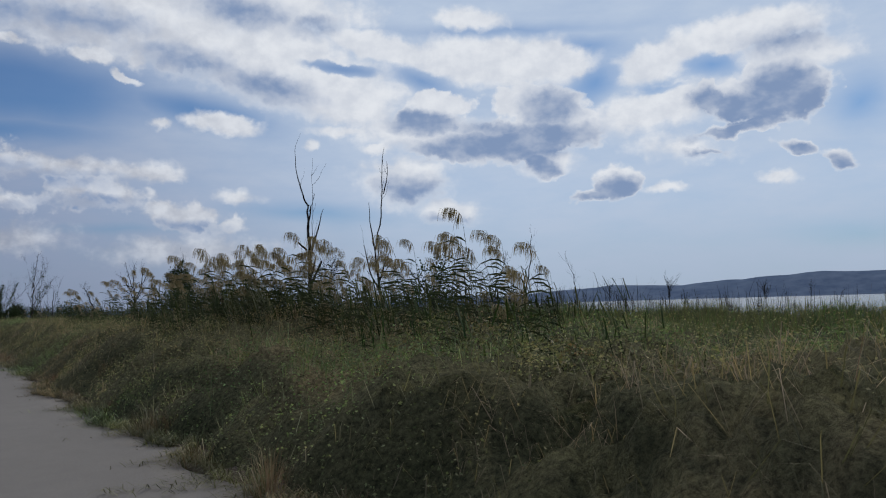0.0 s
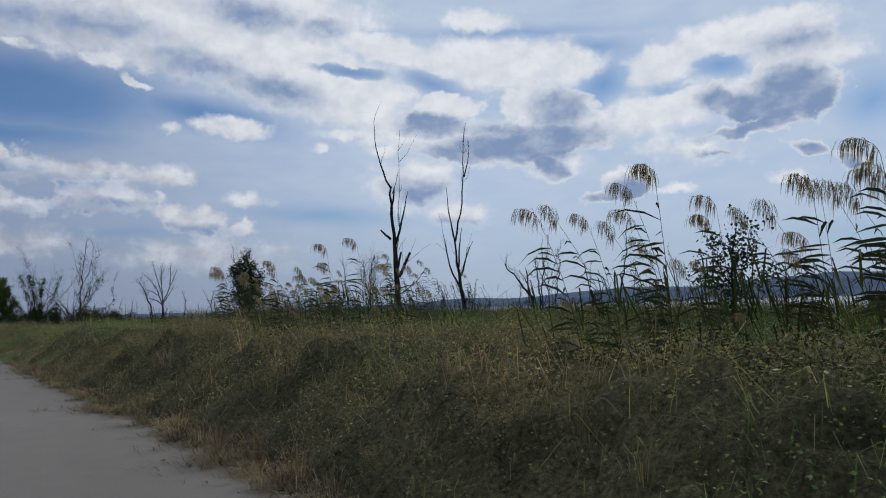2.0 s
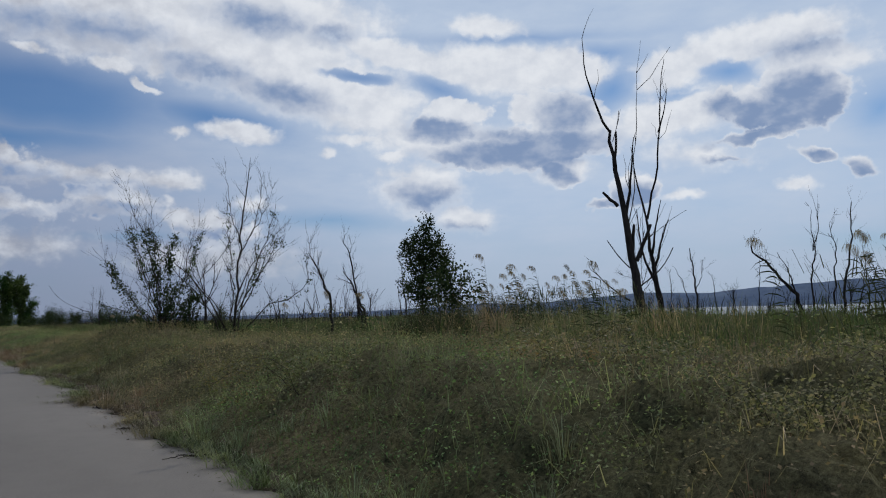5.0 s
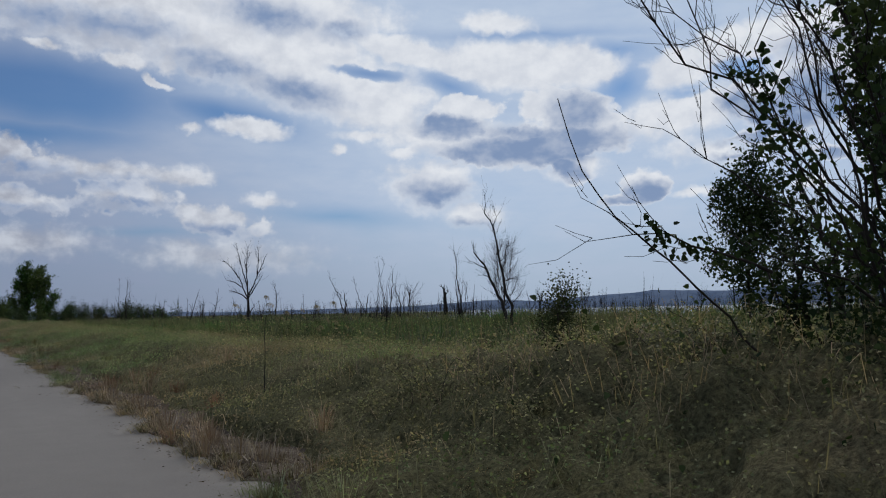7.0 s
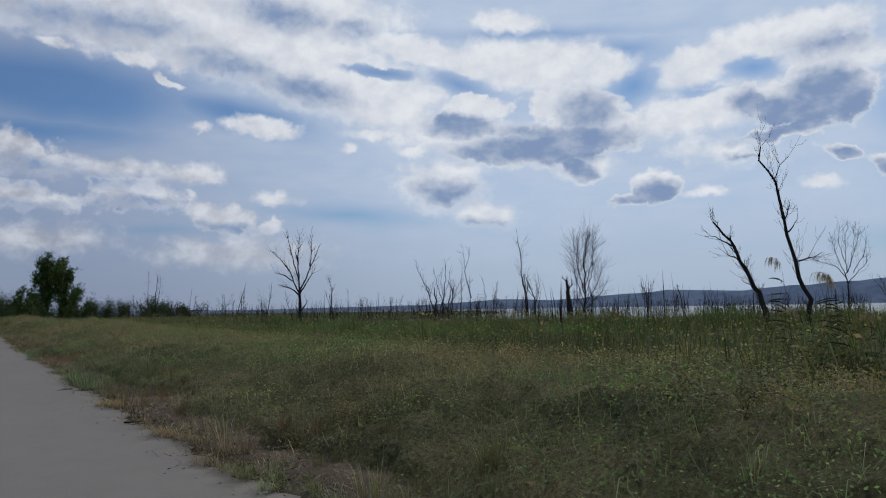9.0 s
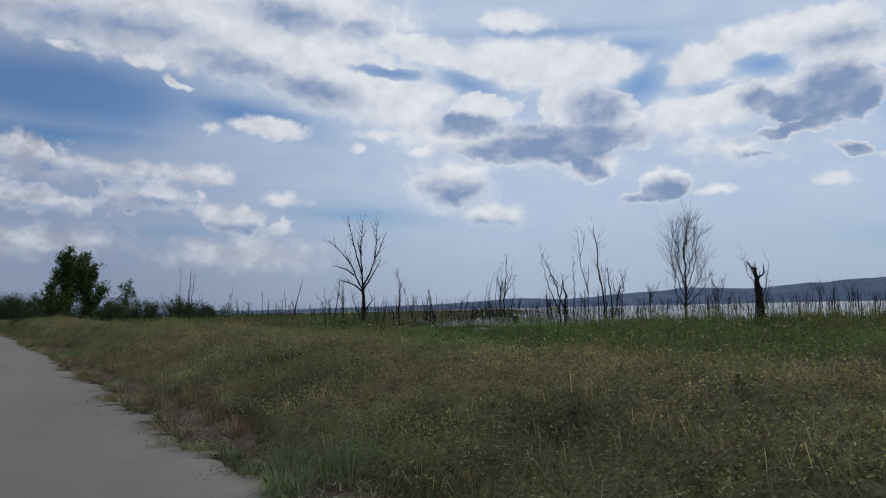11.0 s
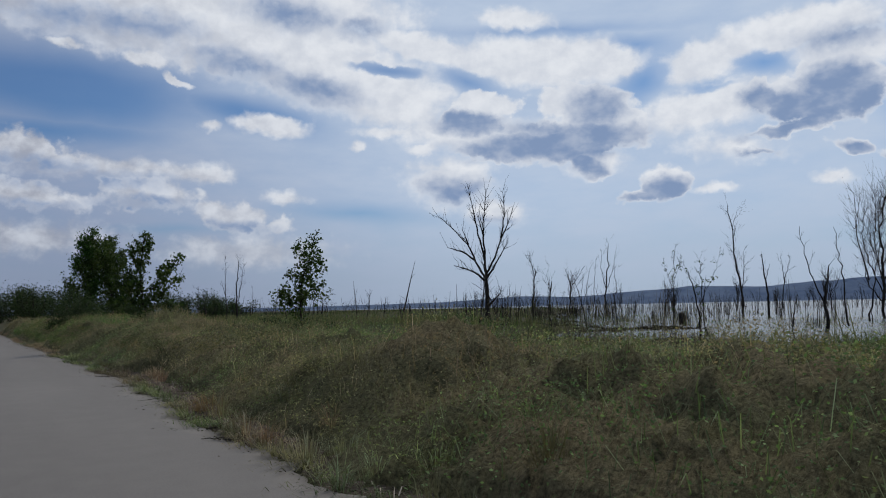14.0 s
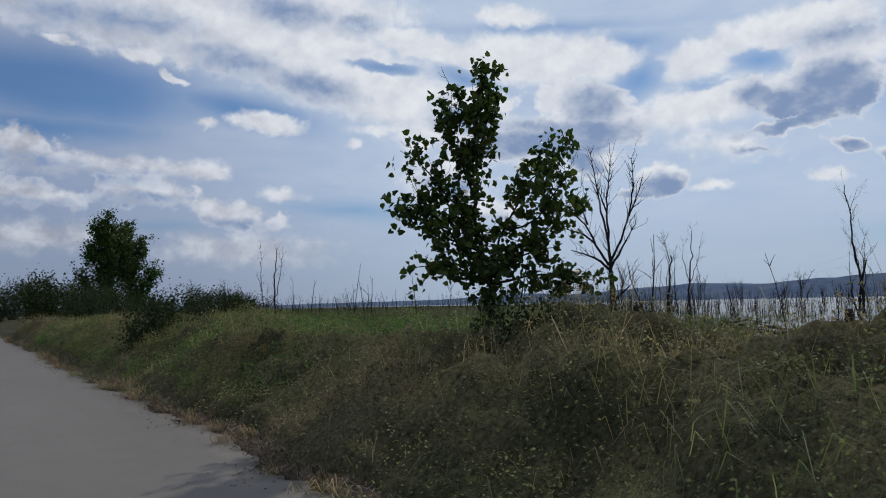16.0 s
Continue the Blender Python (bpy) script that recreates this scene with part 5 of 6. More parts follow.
sapling(5.6, 193.4, 34, [
    [(-0.01, 1.19), (-0.03, 1.6), (-0.09, 2.3), (-0.2, 3), (-0.11, 3.77), (0.04, 4.47)],
    [(0.01, 1.6), (0.26, 2.43), (0.62, 3.04), (1.1, 3.58)],
    [(0.03, 1.67), (0.59, 2.14), (1.22, 2.64)],
    [(0.04, 1.6), (0.65, 1.72), (1.33, 1.61)],
    [(-0.05, 1.74), (-0.51, 2.31), (-1.13, 2.59)],
    [(-0.07, 1.67), (-0.52, 1.89), (-0.99, 1.83)],
    [(-0.1, 2.16), (-0.57, 2.87), (-1.06, 3.38)],
    [(-0.17, 2.79), (-0.42, 3.43), (-0.46, 4.22)],
    [(-0.11, 3.28), (0.07, 3.84), (0.08, 4.34)],
    [(0.25, 2.29), (0.67, 2.41), (1.03, 2.96)],
    [(-0.09, 2.02), (-0.65, 2.31), (-0.88, 2.81)],
    [(0.1, 1.74), (0.45, 2), (0.93, 2.06)],
], leaves=4800, spread=0.11, trim=0.95)
sapling(9.7, 188.2, 30, [
    [(-0.01, 0.88), (0.04, 1.59), (0.15, 2.4), (0.37, 3.22), (0.56, 3.78)],
    [(0.02, 1.49), (-0.42, 1.9), (-0.77, 1.96)],
    [(0.05, 1.59), (0.5, 2.09), (0.76, 2.19)],
    [(0.07, 1.69), (0.6, 1.78), (1.06, 1.82)],
    [(0.09, 1.99), (-0.1, 2.51), (-0.32, 2.67)],
    [(0.15, 2.3), (0.52, 2.81), (0.78, 3.06)],
    [(0.29, 2.91), (0.12, 3.33), (0.08, 3.64)],
    [(0.02, 1.38), (-0.42, 1.6), (-0.88, 1.71)],
], leaves=2700)
sapling(27.2, 98.0, 40, [
    [(0, 0.3), (0, 2.7), (0.1, 4.8), (0.4, 7.5)],
    [(0.1, 2.7), (-0.7, 4.2), (-1, 6)],
    [(0.1, 3), (0.9, 4.1), (1.5, 5.6)],
    [(0.1, 4.2), (-0.4, 5.7), (-0.3, 6.6)],
    [(0.1, 4.2), (0.8, 5.4), (1, 6.4)],
    [(0.1, 2.1), (-0.6, 2.7), (-1.4, 3.3)],
    [(0.1, 2.1), (1.1, 2.6), (1.7, 4.4)],
], leaves=11000, size=0.115, spread=0.27)
sapling(26.0, 92.6, 44, [
    [(-0.1, 0.9), (-0.1, 2.4), (-0.2, 3.8)],
    [(-0.1, 1.9), (0.5, 2.9), (0.8, 3.6)],
    [(-0.1, 1.9), (-0.8, 2.7), (-1, 3.4)],
    [(-0.1, 1.7), (0.8, 2.3), (1.2, 2.9)],
], leaves=1600, size=0.15, spread=0.4)
sapling(25.6, 39.0, 49, [
    [(0.1, 0.5), (0.2, 1.7), (0.2, 2.7), (0.3, 3.9)],
    [(0.2, 1.9), (0.7, 2.7), (0.9, 3.6)],
    [(0.2, 1.7), (-0.3, 2.6), (-0.3, 3.6)],
    [(0.2, 1.4), (1, 2), (1.7, 2.5)],
    [(0.2, 1.4), (-0.6, 2.1), (-1, 2.4)],
], leaves=1500, size=0.12, spread=0.35)
sapling(21.1, 312.6, 7, [
    [(-2.9, -1.1), (-3.2, 5.5), (-3.3, 15.5)],
    [(-3.1, 3.3), (-4.7, 8.8), (-5.8, 11)],
    [(-3.1, 3.3), (-1.7, 8.8), (-2.1, 13.3)],
    [(-3.2, 7.7), (-4.3, 13.3), (-4.5, 14.4)],
    [(0.2, -1.2), (0.1, 6.6), (-0.1, 15.3)],
    [(0.1, 4.4), (1.4, 10), (1.8, 12.2)],
    [(0.1, 4.4), (-1, 9.9), (-0.8, 13.9)],
    [(0.1, 1), (2.4, 5.5), (4.2, 7.7)],
    [(-3.1, 1.1), (-5.7, 4.4), (-6.7, 7.2)],
], leaves=22000, size=0.30, spread=0.6, trunk=0.25)
sapling(26.5, 187.1, 55, [
    [(0.1, 0.7), (0.1, 2), (0.2, 3.7)],
    [(0.1, 1.8), (-0.1, 2.6), (-0.2, 3.1)],
    [(0.1, 2), (0.4, 2.8), (0.5, 3.2)],
], leaves=260, size=0.05, spread=0.07, trunk=0.03)
sapling(24.0, 181.0, 62, [
    [(-1.6, 0.8), (-1.7, 1.8), (-1.8, 2.9)],
    [(-1.7, 1.5), (-1.3, 2.3), (-1.1, 3.2)],
    [(-1.6, 1.7), (-2, 2.2), (-2.2, 2.7)],
], leaves=260, size=0.05, spread=0.07, trunk=0.03)


kinds = [bramble(400 + k, r, h, n, m, l) for k, (r, h, n, m, l) in enumerate([(1.0, 0.85, 3200, M_HERB, 0.036), (0.8, 0.75, 2600, M_GRASSLEAF, 0.034), (1.25, 0.85, 3800, M_BRAMBLE, 0.038), (0.9, 1.0, 3000, M_BRAMBLE, 0.036), (0.75, 0.7, 2400, M_BRAMBLE, 0.038), (1.1, 0.7, 2800, M_DRYLEAF, 0.034), (1.3, 1.0, 4400, M_BRAMBLE, 0.038)])]
g = np.random.default_rng(77)
spots = []
while len(spots) < 300:
    y = g.uniform(2, 228)
    d = 0.6 + 8.6 * g.random() ** 1.3
    x = float(edge(np.array(y))) + d
    if 86 < y < 150 and g.random() < 0.5 or float(dry_verge(np.array(x), np.array(y))) > 0.4:
        continue
    spots.append((x, y, d))
for k, (x, y, d) in enumerate(spots):
    tall = float(growth(np.array(x), np.array(y)))
    s = float(np.clip(tall, 0.45, 1.0)) * g.uniform(0.55, 1.0) * (0.6 if d < 1.3 else 0.8 if 86 < y < 150 else 1.0)
    m = Matrix.Translation((x, y, float(land(np.array(x), np.array(y))) + 0.34 * tall)) @ Matrix.Rotation(g.uniform(0, 6.28), 4, "Z") @ Matrix.Diagonal((s * g.uniform(0.9, 1.3), s * g.uniform(0.9, 1.3), s, 1))
    if k < len(kinds):
        kinds[k].matrix_basis = m
    else:
        c = copy_thing(kinds[int(g.integers(len(kinds)))], m)
        c.matrix_basis = m


# ---- reeds ----
WIND = np.array([-0.80, 0.60, 0.0])


def reed(seed, tall):
    """A common reed: stem, long leaves swept to one side, drooping plume."""
    g = np.random.default_rng(seed)
    root = tagged(new("reed"), "tall green reed with swept leaves and a drooping plume", "reed", "reeds by the road")
    lean = g.uniform(0.05, 0.28)
    s = np.linspace(0, 1, 9)
    stem = np.stack([WIND[0] * lean * tall * s ** 2.2, WIND[1] * lean * tall * s ** 2.2, tall * s * (1 - 0.06 * s)], 1)
    m = Mesh()
    tube(m, np.concatenate([stem[:1] - [[0, 0, 0.3]], stem]), 0.006, 0.0022, 4)
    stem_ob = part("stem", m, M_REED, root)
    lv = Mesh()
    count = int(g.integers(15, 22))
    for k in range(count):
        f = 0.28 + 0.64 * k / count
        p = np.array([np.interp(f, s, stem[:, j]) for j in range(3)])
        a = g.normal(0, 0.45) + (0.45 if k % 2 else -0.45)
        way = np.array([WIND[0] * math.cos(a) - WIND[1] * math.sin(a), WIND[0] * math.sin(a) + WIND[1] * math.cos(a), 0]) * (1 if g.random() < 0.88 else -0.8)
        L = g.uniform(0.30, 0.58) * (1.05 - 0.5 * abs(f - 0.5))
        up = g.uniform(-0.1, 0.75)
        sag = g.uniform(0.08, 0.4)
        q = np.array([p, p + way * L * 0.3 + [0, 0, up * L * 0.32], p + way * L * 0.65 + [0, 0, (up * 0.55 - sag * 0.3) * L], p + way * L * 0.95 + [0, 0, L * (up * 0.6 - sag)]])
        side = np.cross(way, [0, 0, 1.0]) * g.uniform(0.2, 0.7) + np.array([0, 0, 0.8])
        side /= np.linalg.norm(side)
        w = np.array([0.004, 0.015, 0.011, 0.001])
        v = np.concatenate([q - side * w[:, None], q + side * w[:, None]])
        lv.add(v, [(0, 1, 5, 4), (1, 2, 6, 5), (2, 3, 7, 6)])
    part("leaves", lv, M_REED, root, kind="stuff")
    # the plume nods over and its strands hang like a mop
    pl = Mesh()
    nod = [stem[-1]]
    bow = g.uniform(0.5, 1.0)
    for k in range(1, 7):
        nod.append(nod[-1] + 0.048 * (WIND * math.sin(0.3 * k * bow) + np.array([0, 0, math.cos(0.3 * k * bow)])))
    nod = np.array(nod)
    tube(pl, nod, 0.0024, 0.001, 3)
    for k in range(95):
        f = g.random() * 6
        i0 = min(int(f), 5)
        p = nod[i0] + (nod[i0 + 1] - nod[i0]) * (f - i0)
        a = g.normal(0, 0.8)
        way = np.array([WIND[0] * math.cos(a) - WIND[1] * math.sin(a), WIND[0] * math.sin(a) + WIND[1] * math.cos(a), 0])
        L = g.uniform(0.08, 0.19)
        out = g.uniform(0.25, 0.7)
        q = np.array([p, p + way * L * out * 0.7 + [0, 0, 0.12 * L], p + way * L * out * 1.1 + [0, 0, -0.35 * L], p + way * L * out * 1.25 + [0, 0, -0.9 * L]])
        side = np.array([-way[1], way[0], 0]) * 0.8 + way * 0.5
        w = np.array([0.001, 0.002, 0.0036, 0.001])[:, None]
        v = np.concatenate([q - side * w, q + side * w])
        pl.add(v, [(0, 1, 5, 4), (1, 2, 6, 5), (2, 3, 7, 6)])
    part("plume", pl, M_PLUME, stem_ob, "brownish drooping plume", kind="stuff")
    return root


kinds = [reed(500 + k, h) for k, h in enumerate([2.6, 2.9, 2.3, 3.1, 2.7])]
g = np.random.default_rng(88)
STANDS = ((60, 5.6, 8.4, 8.0, 13.6, 0.96), (76, 4.8, 6.6, 12.4, 18.6, 0.96), (40, 6.4, 9.2, 12.6, 19.4, 0.98), (34, 5.6, 7.4, 22.6, 26.4, 0.92), (8, 4.8, 6.0, 5.0, 9.0, 0.80), (9, 4.6, 5.8, 14.0, 18.0, 1.04), (34, 6.4, 9.0, 33.0, 40.5, 0.97), (9, 5.1, 6.4, 33.0, 36.0, 0.80), (10, 9.0, 15.0, 42.0, 56.0, 0.95), (30, 20.0, 28.0, 56.0, 67.0, 1.7), (8, 9.5, 14.0, 71.0, 78.0, 0.85), (8, 15.5, 20.0, 68.0, 76.0, 1.1), (38, 25.0, 34.0, 84.0, 94.0, 1.65), (16, 9.5, 15.0, 104.0, 112.0, 0.85))
spots = []
for n, x0, x1, y0, y1, s in STANDS:
    for _ in range(n):
        spots.append((g.uniform(x0, x1), g.uniform(y0, y1), s))
for k, (x, y, s) in enumerate(spots):
    m = Matrix.Translation((x, y, float(land(np.array(x), np.array(y))))) @ Matrix.Rotation(g.normal(0, 0.3), 4, "Z") @ Matrix.Scale(s * g.uniform(0.74, 1.1), 4)
    if k < len(kinds):
        kinds[k].matrix_basis = m
    else:
        copy_thing(kinds[int(g.integers(len(kinds)))], m)


# the crowded lower leaves and stems of the reed stands
g = np.random.default_rng(89)
bed = []
for n, x0, x1, y0, y1, s in STANDS:
    k = n * 34
    x, y = g.uniform(x0 - 0.3, x1 + 0.3, k), g.uniform(y0 - 0.4, y1 + 0.4, k)
    keep = g.random(k) < 0.35 + 0.65 * step(waves(x, y, 1.6, 81), -0.5, 0.4)
    bed.append(np.stack([x[keep], y[keep], np.full(keep.sum(), s)], 1))
x, y, s = np.concatenate(bed).T
up = g.uniform(0.5, 1.75, len(x)) * s
h = g.uniform(0.25, 0.7, len(x)) * s
v, q, t = blades(np.stack([x, y, land(x, y) + up], 1), h, g.uniform(0.012, 0.028, len(x)) * s, h * g.uniform(0.3, 1.1, len(x)), g.normal(2.5, 0.9, len(x)), 0.6)
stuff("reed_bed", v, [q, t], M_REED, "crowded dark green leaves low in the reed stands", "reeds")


# ---- leafy bushes far off ----
def leafy_bush(x, y, r, h, n, leaf, seed, mat):
    g = np.random.default_rng(seed)
    root = tagged(new("bush"), "dark green leafy bush with an uneven top", "bush", "bushes beyond the bank")
    root.location = (x, y, float(land(np.array(x), np.array(y))))
    stems = Mesh()
    lines = []
    for k in range(9):
        a, l = g.uniform(0, 6.28), r * g.uniform(0.2, 0.95)
        t = h * g.uniform(0.65, 1.05) * (1 - 0.35 * (l / r) ** 2)
        p = bend([(0, 0, -0.3), (0.5 * l * math.cos(a), 0.5 * l * math.sin(a), t * 0.5), (l * math.cos(a), l * math.sin(a), t)], 6, 0.03 * h, g)
        tube(stems, p, 0.012 * h, 0.004 * h, 4)
        lines.append((p, 1.0))
    part("stem_cluster", stems, M_BARK, root, kind="stuff")
    at = along(lines, n, 0.14 * r, g, 0.15)
    v, t = leaves(at, g.uniform(0.6, 1.3, n) * leaf, g, 0.8, 0.9)
    part("crown", fast("crown", v, [t], mat), None, root, kind="stuff")
    return root


g = np.random.default_rng(91)
for k, (x, y, r, h) in enumerate([(3.6, 204, 0.9, 1.7), (4.6, 207, 1.2, 2.0), (6.5, 212, 1.4, 1.9), (11.4, 91.4, 1.2, 2.5), (5.3, 192.4, 0.8, 1.45), (6.2, 192.9, 0.8, 1.4), (9.5, 187.2, 1.0, 1.75), (8.6, 187.9, 0.9, 1.6), (10.4, 187.8, 0.9, 1.6), (18.2, 84.6, 1.5, 2.2), (20.6, 86.2, 1.9, 2.6), (23.2, 87.4, 2.0, 2.3), (25.6, 86.4, 2.0, 2.6), (8.0, 83.2, 0.5, 2.9), (7.0, 82.0, 0.9, 1.7), (9.2, 82.6, 0.9, 1.6), (4.4, 222, 1.5, 2.4), (7.5, 232, 2.0, 2.8), (5.0, 245, 2.2, 3.2), (9.5, 256, 2.6, 3.4), (6.5, 272, 2.8, 4.0), (12, 285, 3.2, 4.4), (8, 305, 3.5, 5.0), (4.5, 330, 3.5, 5.5), (14, 335, 4.0, 5.5), (27, 330, 3.5, 4.0), (33, 326, 4.0, 4.6), (40, 340, 4.5, 4.6), (50, 352, 5.0, 4.8), (20, 365, 5.5, 6.5), (8, 380, 5.5, 7.0), (30, 395, 6.0, 6.5), (60, 400, 6.0, 6.0), (3.5, 430, 6.0, 8.0), (42, 440, 7.0, 7.0), (18, 470, 8.0, 9.0), (9, 262, 2.2, 2.6), (16, 296, 3.0, 3.2), (24, 318, 3.2, 3.0), (36, 372, 5.0, 4.6), (70, 420, 6.5, 5.0), (85, 450, 7.0, 5.0)]):
    near = y < 235
    if not near:
        r, h = r * 1.1, h * 1.3
    pale = 10 < x < 30 and y < 95
    leafy_bush(x, y, r, h, 9000 if pale else 3800 if near else 2600, 0.05 if pale else 0.065 if near else 0.05 * r + 0.06, 600 + k, M_REED if pale else M_DARKLEAF)

# low clumps of shrubs scattered over the marsh
g = np.random.default_rng(93)
for k, (x, y, r, h) in enumerate([(16.5, 158.5, 0.9, 1.2), (18.5, 157.0, 0.7, 1.0), (20.5, 159.5, 1.0, 1.1), (17.5, 150.0, 1.3, 0.95), (21.0, 148.5, 1.2, 0.9), (24.0, 153.0, 1.4, 1.0), (26.5, 160.0, 1.5, 1.1), (15.0, 145.5, 1.0, 0.85), (13.5, 121.0, 1.1, 1.2), (18.0, 135.0, 1.4, 1.1), (24.0, 128.0, 1.5, 1.2), (12.5, 110.0, 1.0, 1.1), (19.0, 115.0, 1.4, 1.2), (28.0, 140.0, 1.6, 1.3), (14.0, 97.0, 0.9, 1.25), (12.0, 101.0, 0.8, 1.1), (30.0, 118.0, 1.6, 1.3), (33.0, 150.0, 1.6, 1.2), (14.0, 170.0, 1.2, 1.0), (19.5, 176.0, 1.1, 0.9)]):
    leafy_bush(x, y, r, h, 2600, 0.06, 660 + k, M_REED if k % 3 else M_BRAMBLE)


# drowned snags: a few kinds, repeated over the shallows
def snag(kind, seed):
    g = np.random.default_rng(seed)
    h = [3.0, 5.5, 8.0, 6.5, 4.0, 9.5][kind]
    lines = [[(0, -2.0), (g.normal(0, 0.1), h * 0.4), (g.normal(0, 0.35), h * (0.75 if kind % 2 else 1.0))]]
    for _ in range([1, 3, 9, 13, 2, 16][kind]):
        b = g.uniform(0.25, 0.7) * h
        s = g.choice([-1, 1])
        l = h * g.uniform(0.2, 0.42)
        lines.append([(s * 0.02, b), (s * l * g.uniform(0.2, 0.35), b + l * 0.45), (s * l * g.uniform(0.3, 0.6), b + l * g.uniform(1.0, 1.5))])
    root, _ = limb_tree("snag", 70, 330, 30, lines, 0.04 + 0.014 * h, M_DEAD, seed, [4, 16, 60, 90, 8, 110][kind], "bare drowned tree standing in the shallow lake", "tree", twig_len=0.8, group="drowned trees")
    return root


kinds = [snag(k, 300 + k) for k in range(6)]
g = np.random.default_rng(55)
count = 0
while count < 170:
    a, d = g.uniform(-2, 75), 95 + 330 * g.random() ** 1.3
    cy_ = g.choice([20, 60, 110, 160, 190])
    x, y = math.sin(radians(a)) * d, cy_ + math.cos(radians(a)) * d
    if x < 34 or y < 60 or x < shore(np.array(y)) * 0.75:
        continue
    k = int(g.choice(6, p=[0.3, 0.24, 0.14, 0.12, 0.12, 0.08]))
    if d < 210:
        k = (0, 1, 4, 0, 4, 1)[k]
    z = max(float(land(np.array(x), np.array(y))), WATER - 0.5)
    m = Matrix.Translation((x, y, z)) @ Euler((g.normal(0, 0.05), g.normal(0, 0.05), g.uniform(0, 6.28))).to_matrix().to_4x4() @ Matrix.Scale(g.uniform(0.6, 1.25), 4)
    if count < 6:
        kinds[count].matrix_basis = m
    else:
        copy_thing(kinds[k], m)
    count += 1


# thin dead poles crowding the far shallows
g = np.random.default_rng(57)
far = Mesh()
n = 0
while n < 1400:
    a, d = g.uniform(-1, 62), 170 + 330 * g.random()
    x, y = math.sin(radians(a)) * d, g.choice([60, 110, 150, 190]) + math.cos(radians(a)) * d
    if x < 40 or y < 70 or (math.hypot(x, y - 180) < 250 and x > 60 and y > 150 and g.random() < 0.86):
        continue
    z = max(float(land(np.array(x), np.array(y))), WATER - 0.3)
    h = 2.0 + 5.5 * g.random() ** 1.5
    tip = np.array([x + g.normal(0, 0.18) * h, y + g.normal(0, 0.18) * h, z + h])
    p = bend([(x, y, z - 0.3), ((x + tip[0]) / 2 + g.normal(0, 0.1), (y + tip[1]) / 2, z + h * 0.5), tip], 4, 0.05, g)
    tube(far, p, g.uniform(0.05, 0.12), 0.02, 4)
    for _ in range(int(g.integers(1, 6))):
        k = g.uniform(0.35, 0.9)
        b = np.array([x, y, z]) + (tip - [x, y, z]) * k
        w = np.array([g.normal(0, 0.5), g.normal(0, 0.5), g.uniform(0.5, 1.0)]) * h * g.uniform(0.12, 0.3)
        tube(far, [b, b + w * 0.5 + [0, 0, 0.05], b + w], 0.035, 0.012, 3)
    n += 1
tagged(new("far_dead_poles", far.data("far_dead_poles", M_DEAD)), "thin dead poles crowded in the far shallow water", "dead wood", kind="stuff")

# bare scrub standing in clumps along the shore
g = np.random.default_rng(58)
cn = 620
cy = g.uniform(55, 330, cn)
cx = shore(cy) + g.normal(4, 12, cn) + 60 * g.random(cn) ** 2
ok = (cx > 26) & ~((cy > 178) & (cy < 240) & (cx < 72)) & ~((cy > 165) & (cx > shore(cy) + 8) & (g.random(cn) < 0.6))
cx, cy = cx[ok], cy[ok]
c = np.repeat(np.arange(len(cy)), 16)
n = len(c)
tall = (1.6 + 4.4 * g.random(len(cy)) ** 1.5)[c]
x, y = cx[c] + g.normal(0, 0.6, n), cy[c] + g.normal(0, 0.6, n)
h = tall * g.uniform(0.4, 1.1, n)
v, q, t = blades(np.stack([x, y, np.maximum(land(x, y), WATER) - 0.1], 1), h, g.uniform(0.03, 0.085, n), h * g.uniform(0.05, 0.45, n), g.uniform(0, 6.28, n), 0.1)
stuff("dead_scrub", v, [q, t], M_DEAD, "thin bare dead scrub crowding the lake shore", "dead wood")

# ---- logs and fallen wood in the shallows ----
g = np.random.default_rng(66)
for k in range(72):
    f = g.random()
    x, y = (32 + 13 * f + g.normal(0, 1.5), 216 - 19 * f + g.normal(0, 2.5)) if k % 3 else (45 + 22 * f + g.normal(0, 2), 230 - 6 * f + g.normal(0, 3))
    L = g.uniform(1.5, 7.5)
    a = radians(56 if k % 3 else 20) + g.normal(0, 0.3)
    d = np.array([math.cos(a), -math.sin(a), g.normal(0, 0.04)])
    root = tagged(new("log"), "grey fallen log lying in the shallow water", "log", "fallen wood in the lake")
    root.location = (x, y, max(float(land(np.array(x), np.array(y))), WATER) + 0.03)
    m = Mesh()
    tube(m, bend([-d * L / 2, d * 0.1 * L + [0, 0, g.uniform(0, 0.15)], d * L / 2], 8, 0.02 * L, g), g.uniform(0.05, 0.16), 0.03, 7, 0.06, g)
    part("trunk", m, M_DEAD, root, smooth_faces=True)
    for _ in range(int(g.integers(2, 6))):
        b = d * L * g.uniform(-0.4, 0.45)
        w = d * g.uniform(0.2, 0.8) + np.array([g.normal(0, 0.5), g.normal(0, 0.5), g.uniform(0.2, 0.9)])
        m = Mesh()
        tube(m, bend([b, b + w * 0.4, b + w * g.uniform(0.7, 1.3)], 5, 0.03, g), 0.035, 0.01, 5)
        part("branch", m, M_DEAD, root)

# a broad broken stump in the water
root = tagged(new("stump"), "broad dark broken stump standing in the water", "stump")
root.location = (78.0, 233.3, WATER - 0.4)
m = Mesh()
tube(m, [(0, 0, 0), (0, 0, 0.7), (0.03, 0, 1.3), (0.05, 0.02, 1.75)], 0.6, 0.42, 11, 0.08, g)
part("trunk", m, M_DEAD, root)


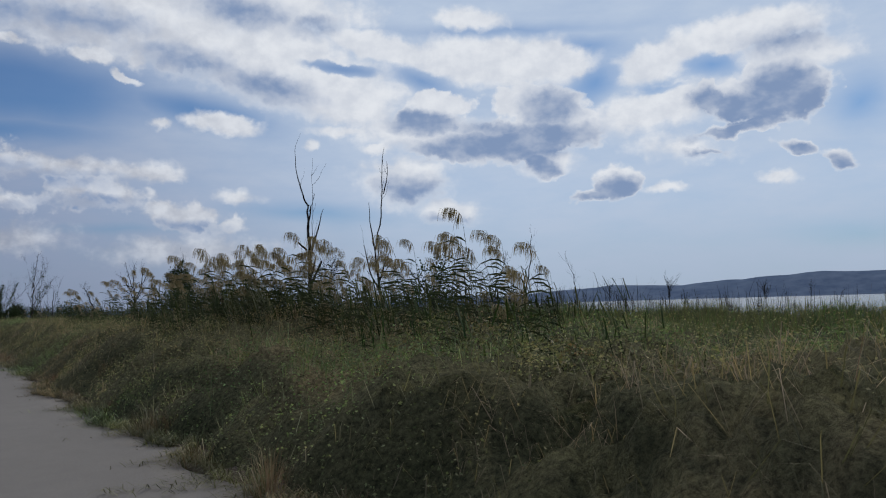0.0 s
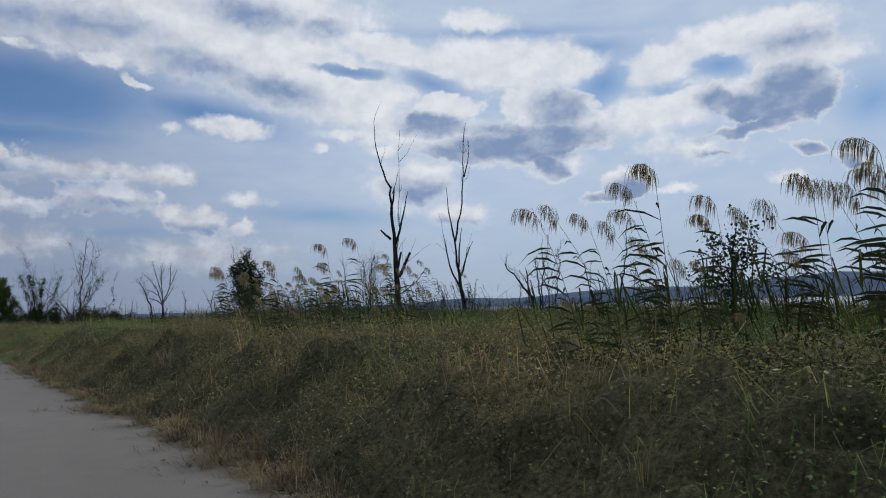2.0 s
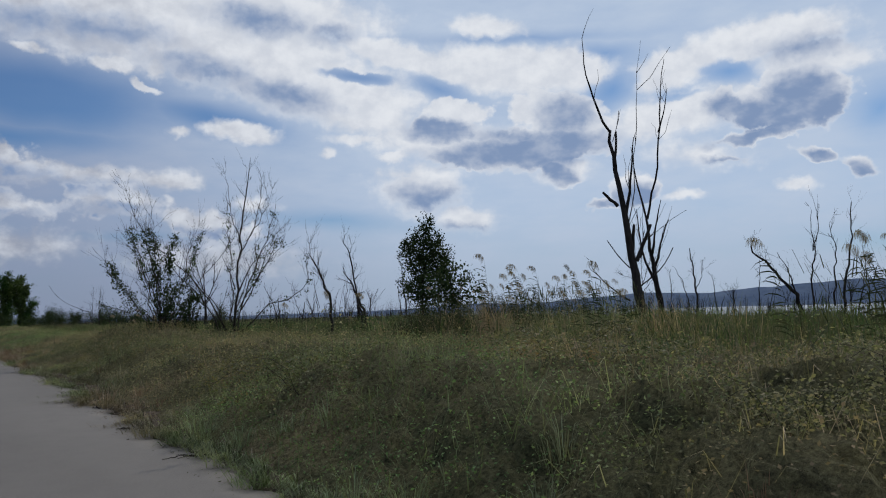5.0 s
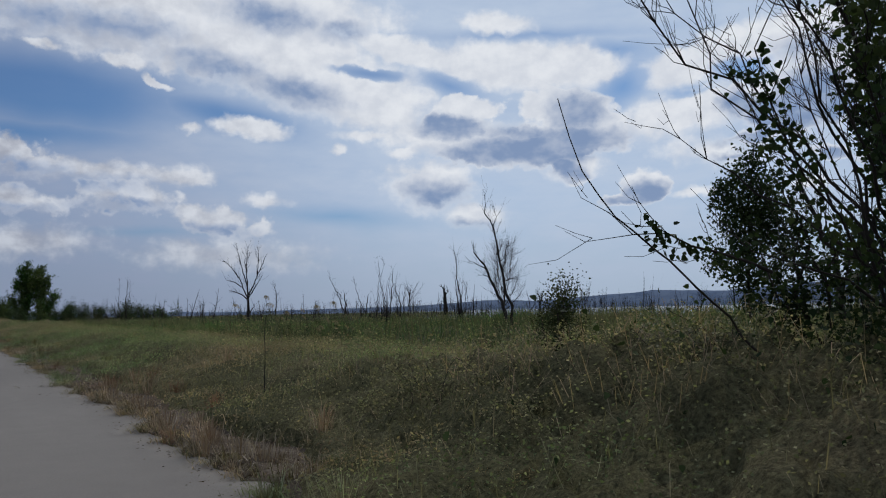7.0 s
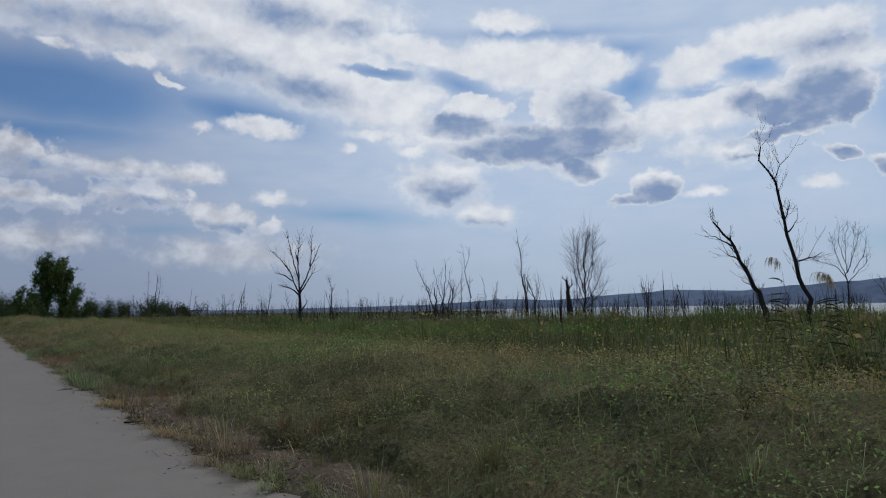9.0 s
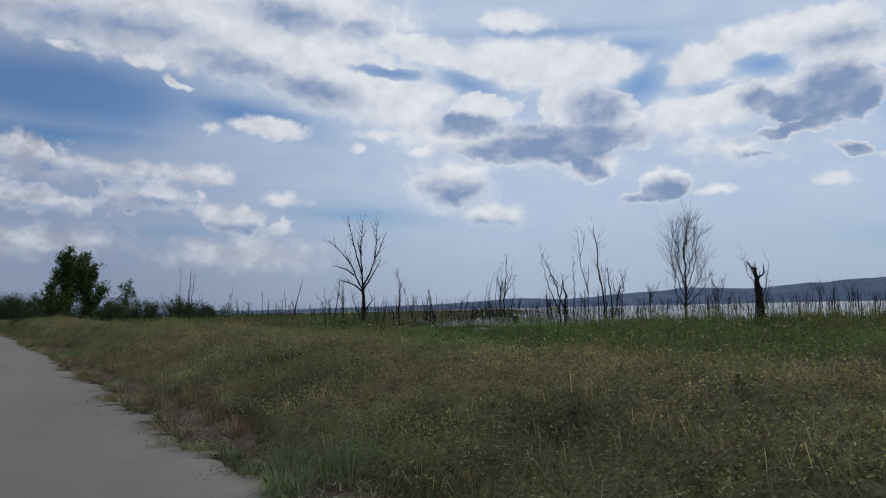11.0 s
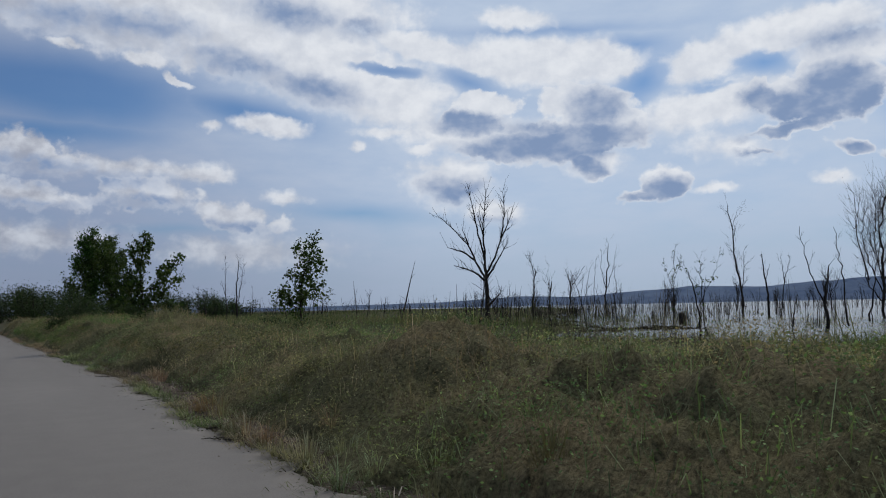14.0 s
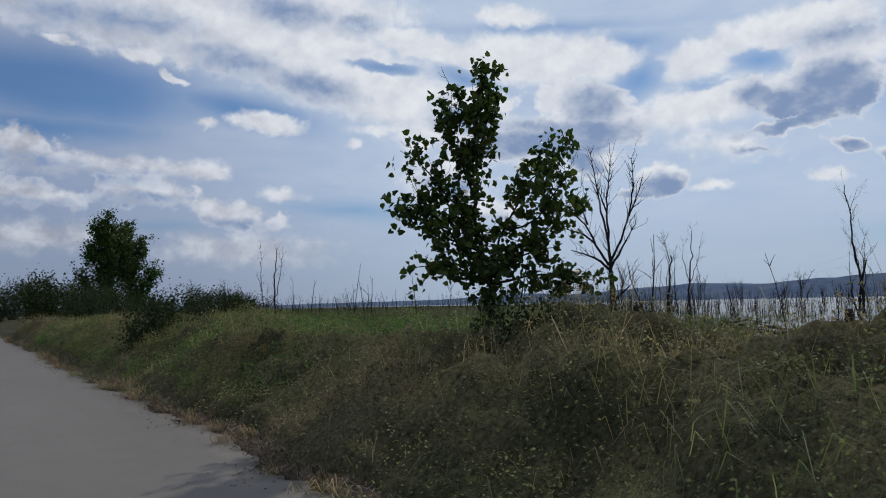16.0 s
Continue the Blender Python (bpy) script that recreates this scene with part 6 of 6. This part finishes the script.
# ---- wood by the road ----
def stick(name, x, y, z, lines, r, mat, label, category="stick"):
    root = tagged(new(name), label, category, "fallen sticks by the road")
    root.location = (x, y, z)
    for k, l in enumerate(lines):
        m = Mesh()
        tube(m, bend(l, 9, 0.005, g), r if k == 0 else r * 0.7, r * 0.35, 6, 0.08, g)
        part("stem" if k == 0 else "fork", m, mat, root, smooth_faces=True)
    return root


stick("fallen_branch", 2.42, 164.35, 0.025, [[(0, 0, 0), (0.32, 0.45, 0.05), (0.66, 0.8, 0.07), (1.1, 1.2, 0.12)], [(0.34, 0.48, 0.05), (0.47, 0.8, 0.2), (0.6, 1.05, 0.34)], [(0.66, 0.8, 0.07), (0.95, 0.85, 0.12)]], 0.014, M_STICK, "pale bare forked branch lying on the road edge", "branch")
stick("fallen_branch", 2.3, 162.3, 0.02, [[(0, 0, 0), (0.3, 0.2, 0.02), (0.7, 0.3, 0.03), (1.0, 0.32, 0.04)], [(0.6, 0.3, 0.03), (0.85, 0.5, 0.05)]], 0.009, M_DEAD, "dark bare branch lying across the road edge", "branch")
stick("fallen_stick", 2.05, 113.2, 0.02, [[(0, 0, 0), (0.16, -0.1, 0.012), (0.36, -0.22, 0.012)]], 0.013, M_DEAD, "short dark stick lying on the road edge")
for k in range(44):
    y = g.uniform(96, 196) if k < 34 else g.uniform(5, 80)
    x = float(edge(np.array(y))) - g.uniform(-0.15, 0.22)
    a = g.normal(2.9, 0.5)
    L = g.uniform(0.12, 0.42)
    d = np.array([math.cos(a), math.sin(a), 0])
    stick("fallen_stick", x, y, 0.016, [[(0, 0, 0), d * L * 0.5 + [0.01, 0.03, 0.004], d * L], [d * L * 0.4, d * L * 0.7 + [0.05, 0.08, 0.01]]], g.uniform(0.006, 0.012), M_DEAD, "dark twig lying on the road edge")
stick("stake", 4.2, 89.5, -0.3, [[(0, 0, 0), (0.01, 0.0, 0.7), (0.03, 0.01, 1.6)]], 0.011, M_DEAD, "thin dark stake standing in the grass", "stake")

# long dry canes arching over the brambles below the young poplar
for k, (x, y, l) in enumerate([(5.2, 195.3, [(0, 0, 1.0), (0.5, -0.9, 0.85), (1.3, -2.1, 0.35)]), (5.6, 195.6, [(0, 0, 1.0), (0.6, -0.9, 0.92), (1.5, -2.2, 0.42)]), (4.3, 191.0, [(0, 0, 0.55), (0.4, -0.4, 0.5), (0.9, -0.7, 0.55)])]):
    root = tagged(new("dry_cane"), "long pale dry cane arching over the brambles", "cane", "dry canes")
    root.location = (x, y, -0.1)
    m = Mesh()
    tube(m, bend([np.array(q) + [0, 0, 0] for q in l], 12, 0.01, g), 0.008, 0.004, 5)
    part("stem", m, M_STICK, root)
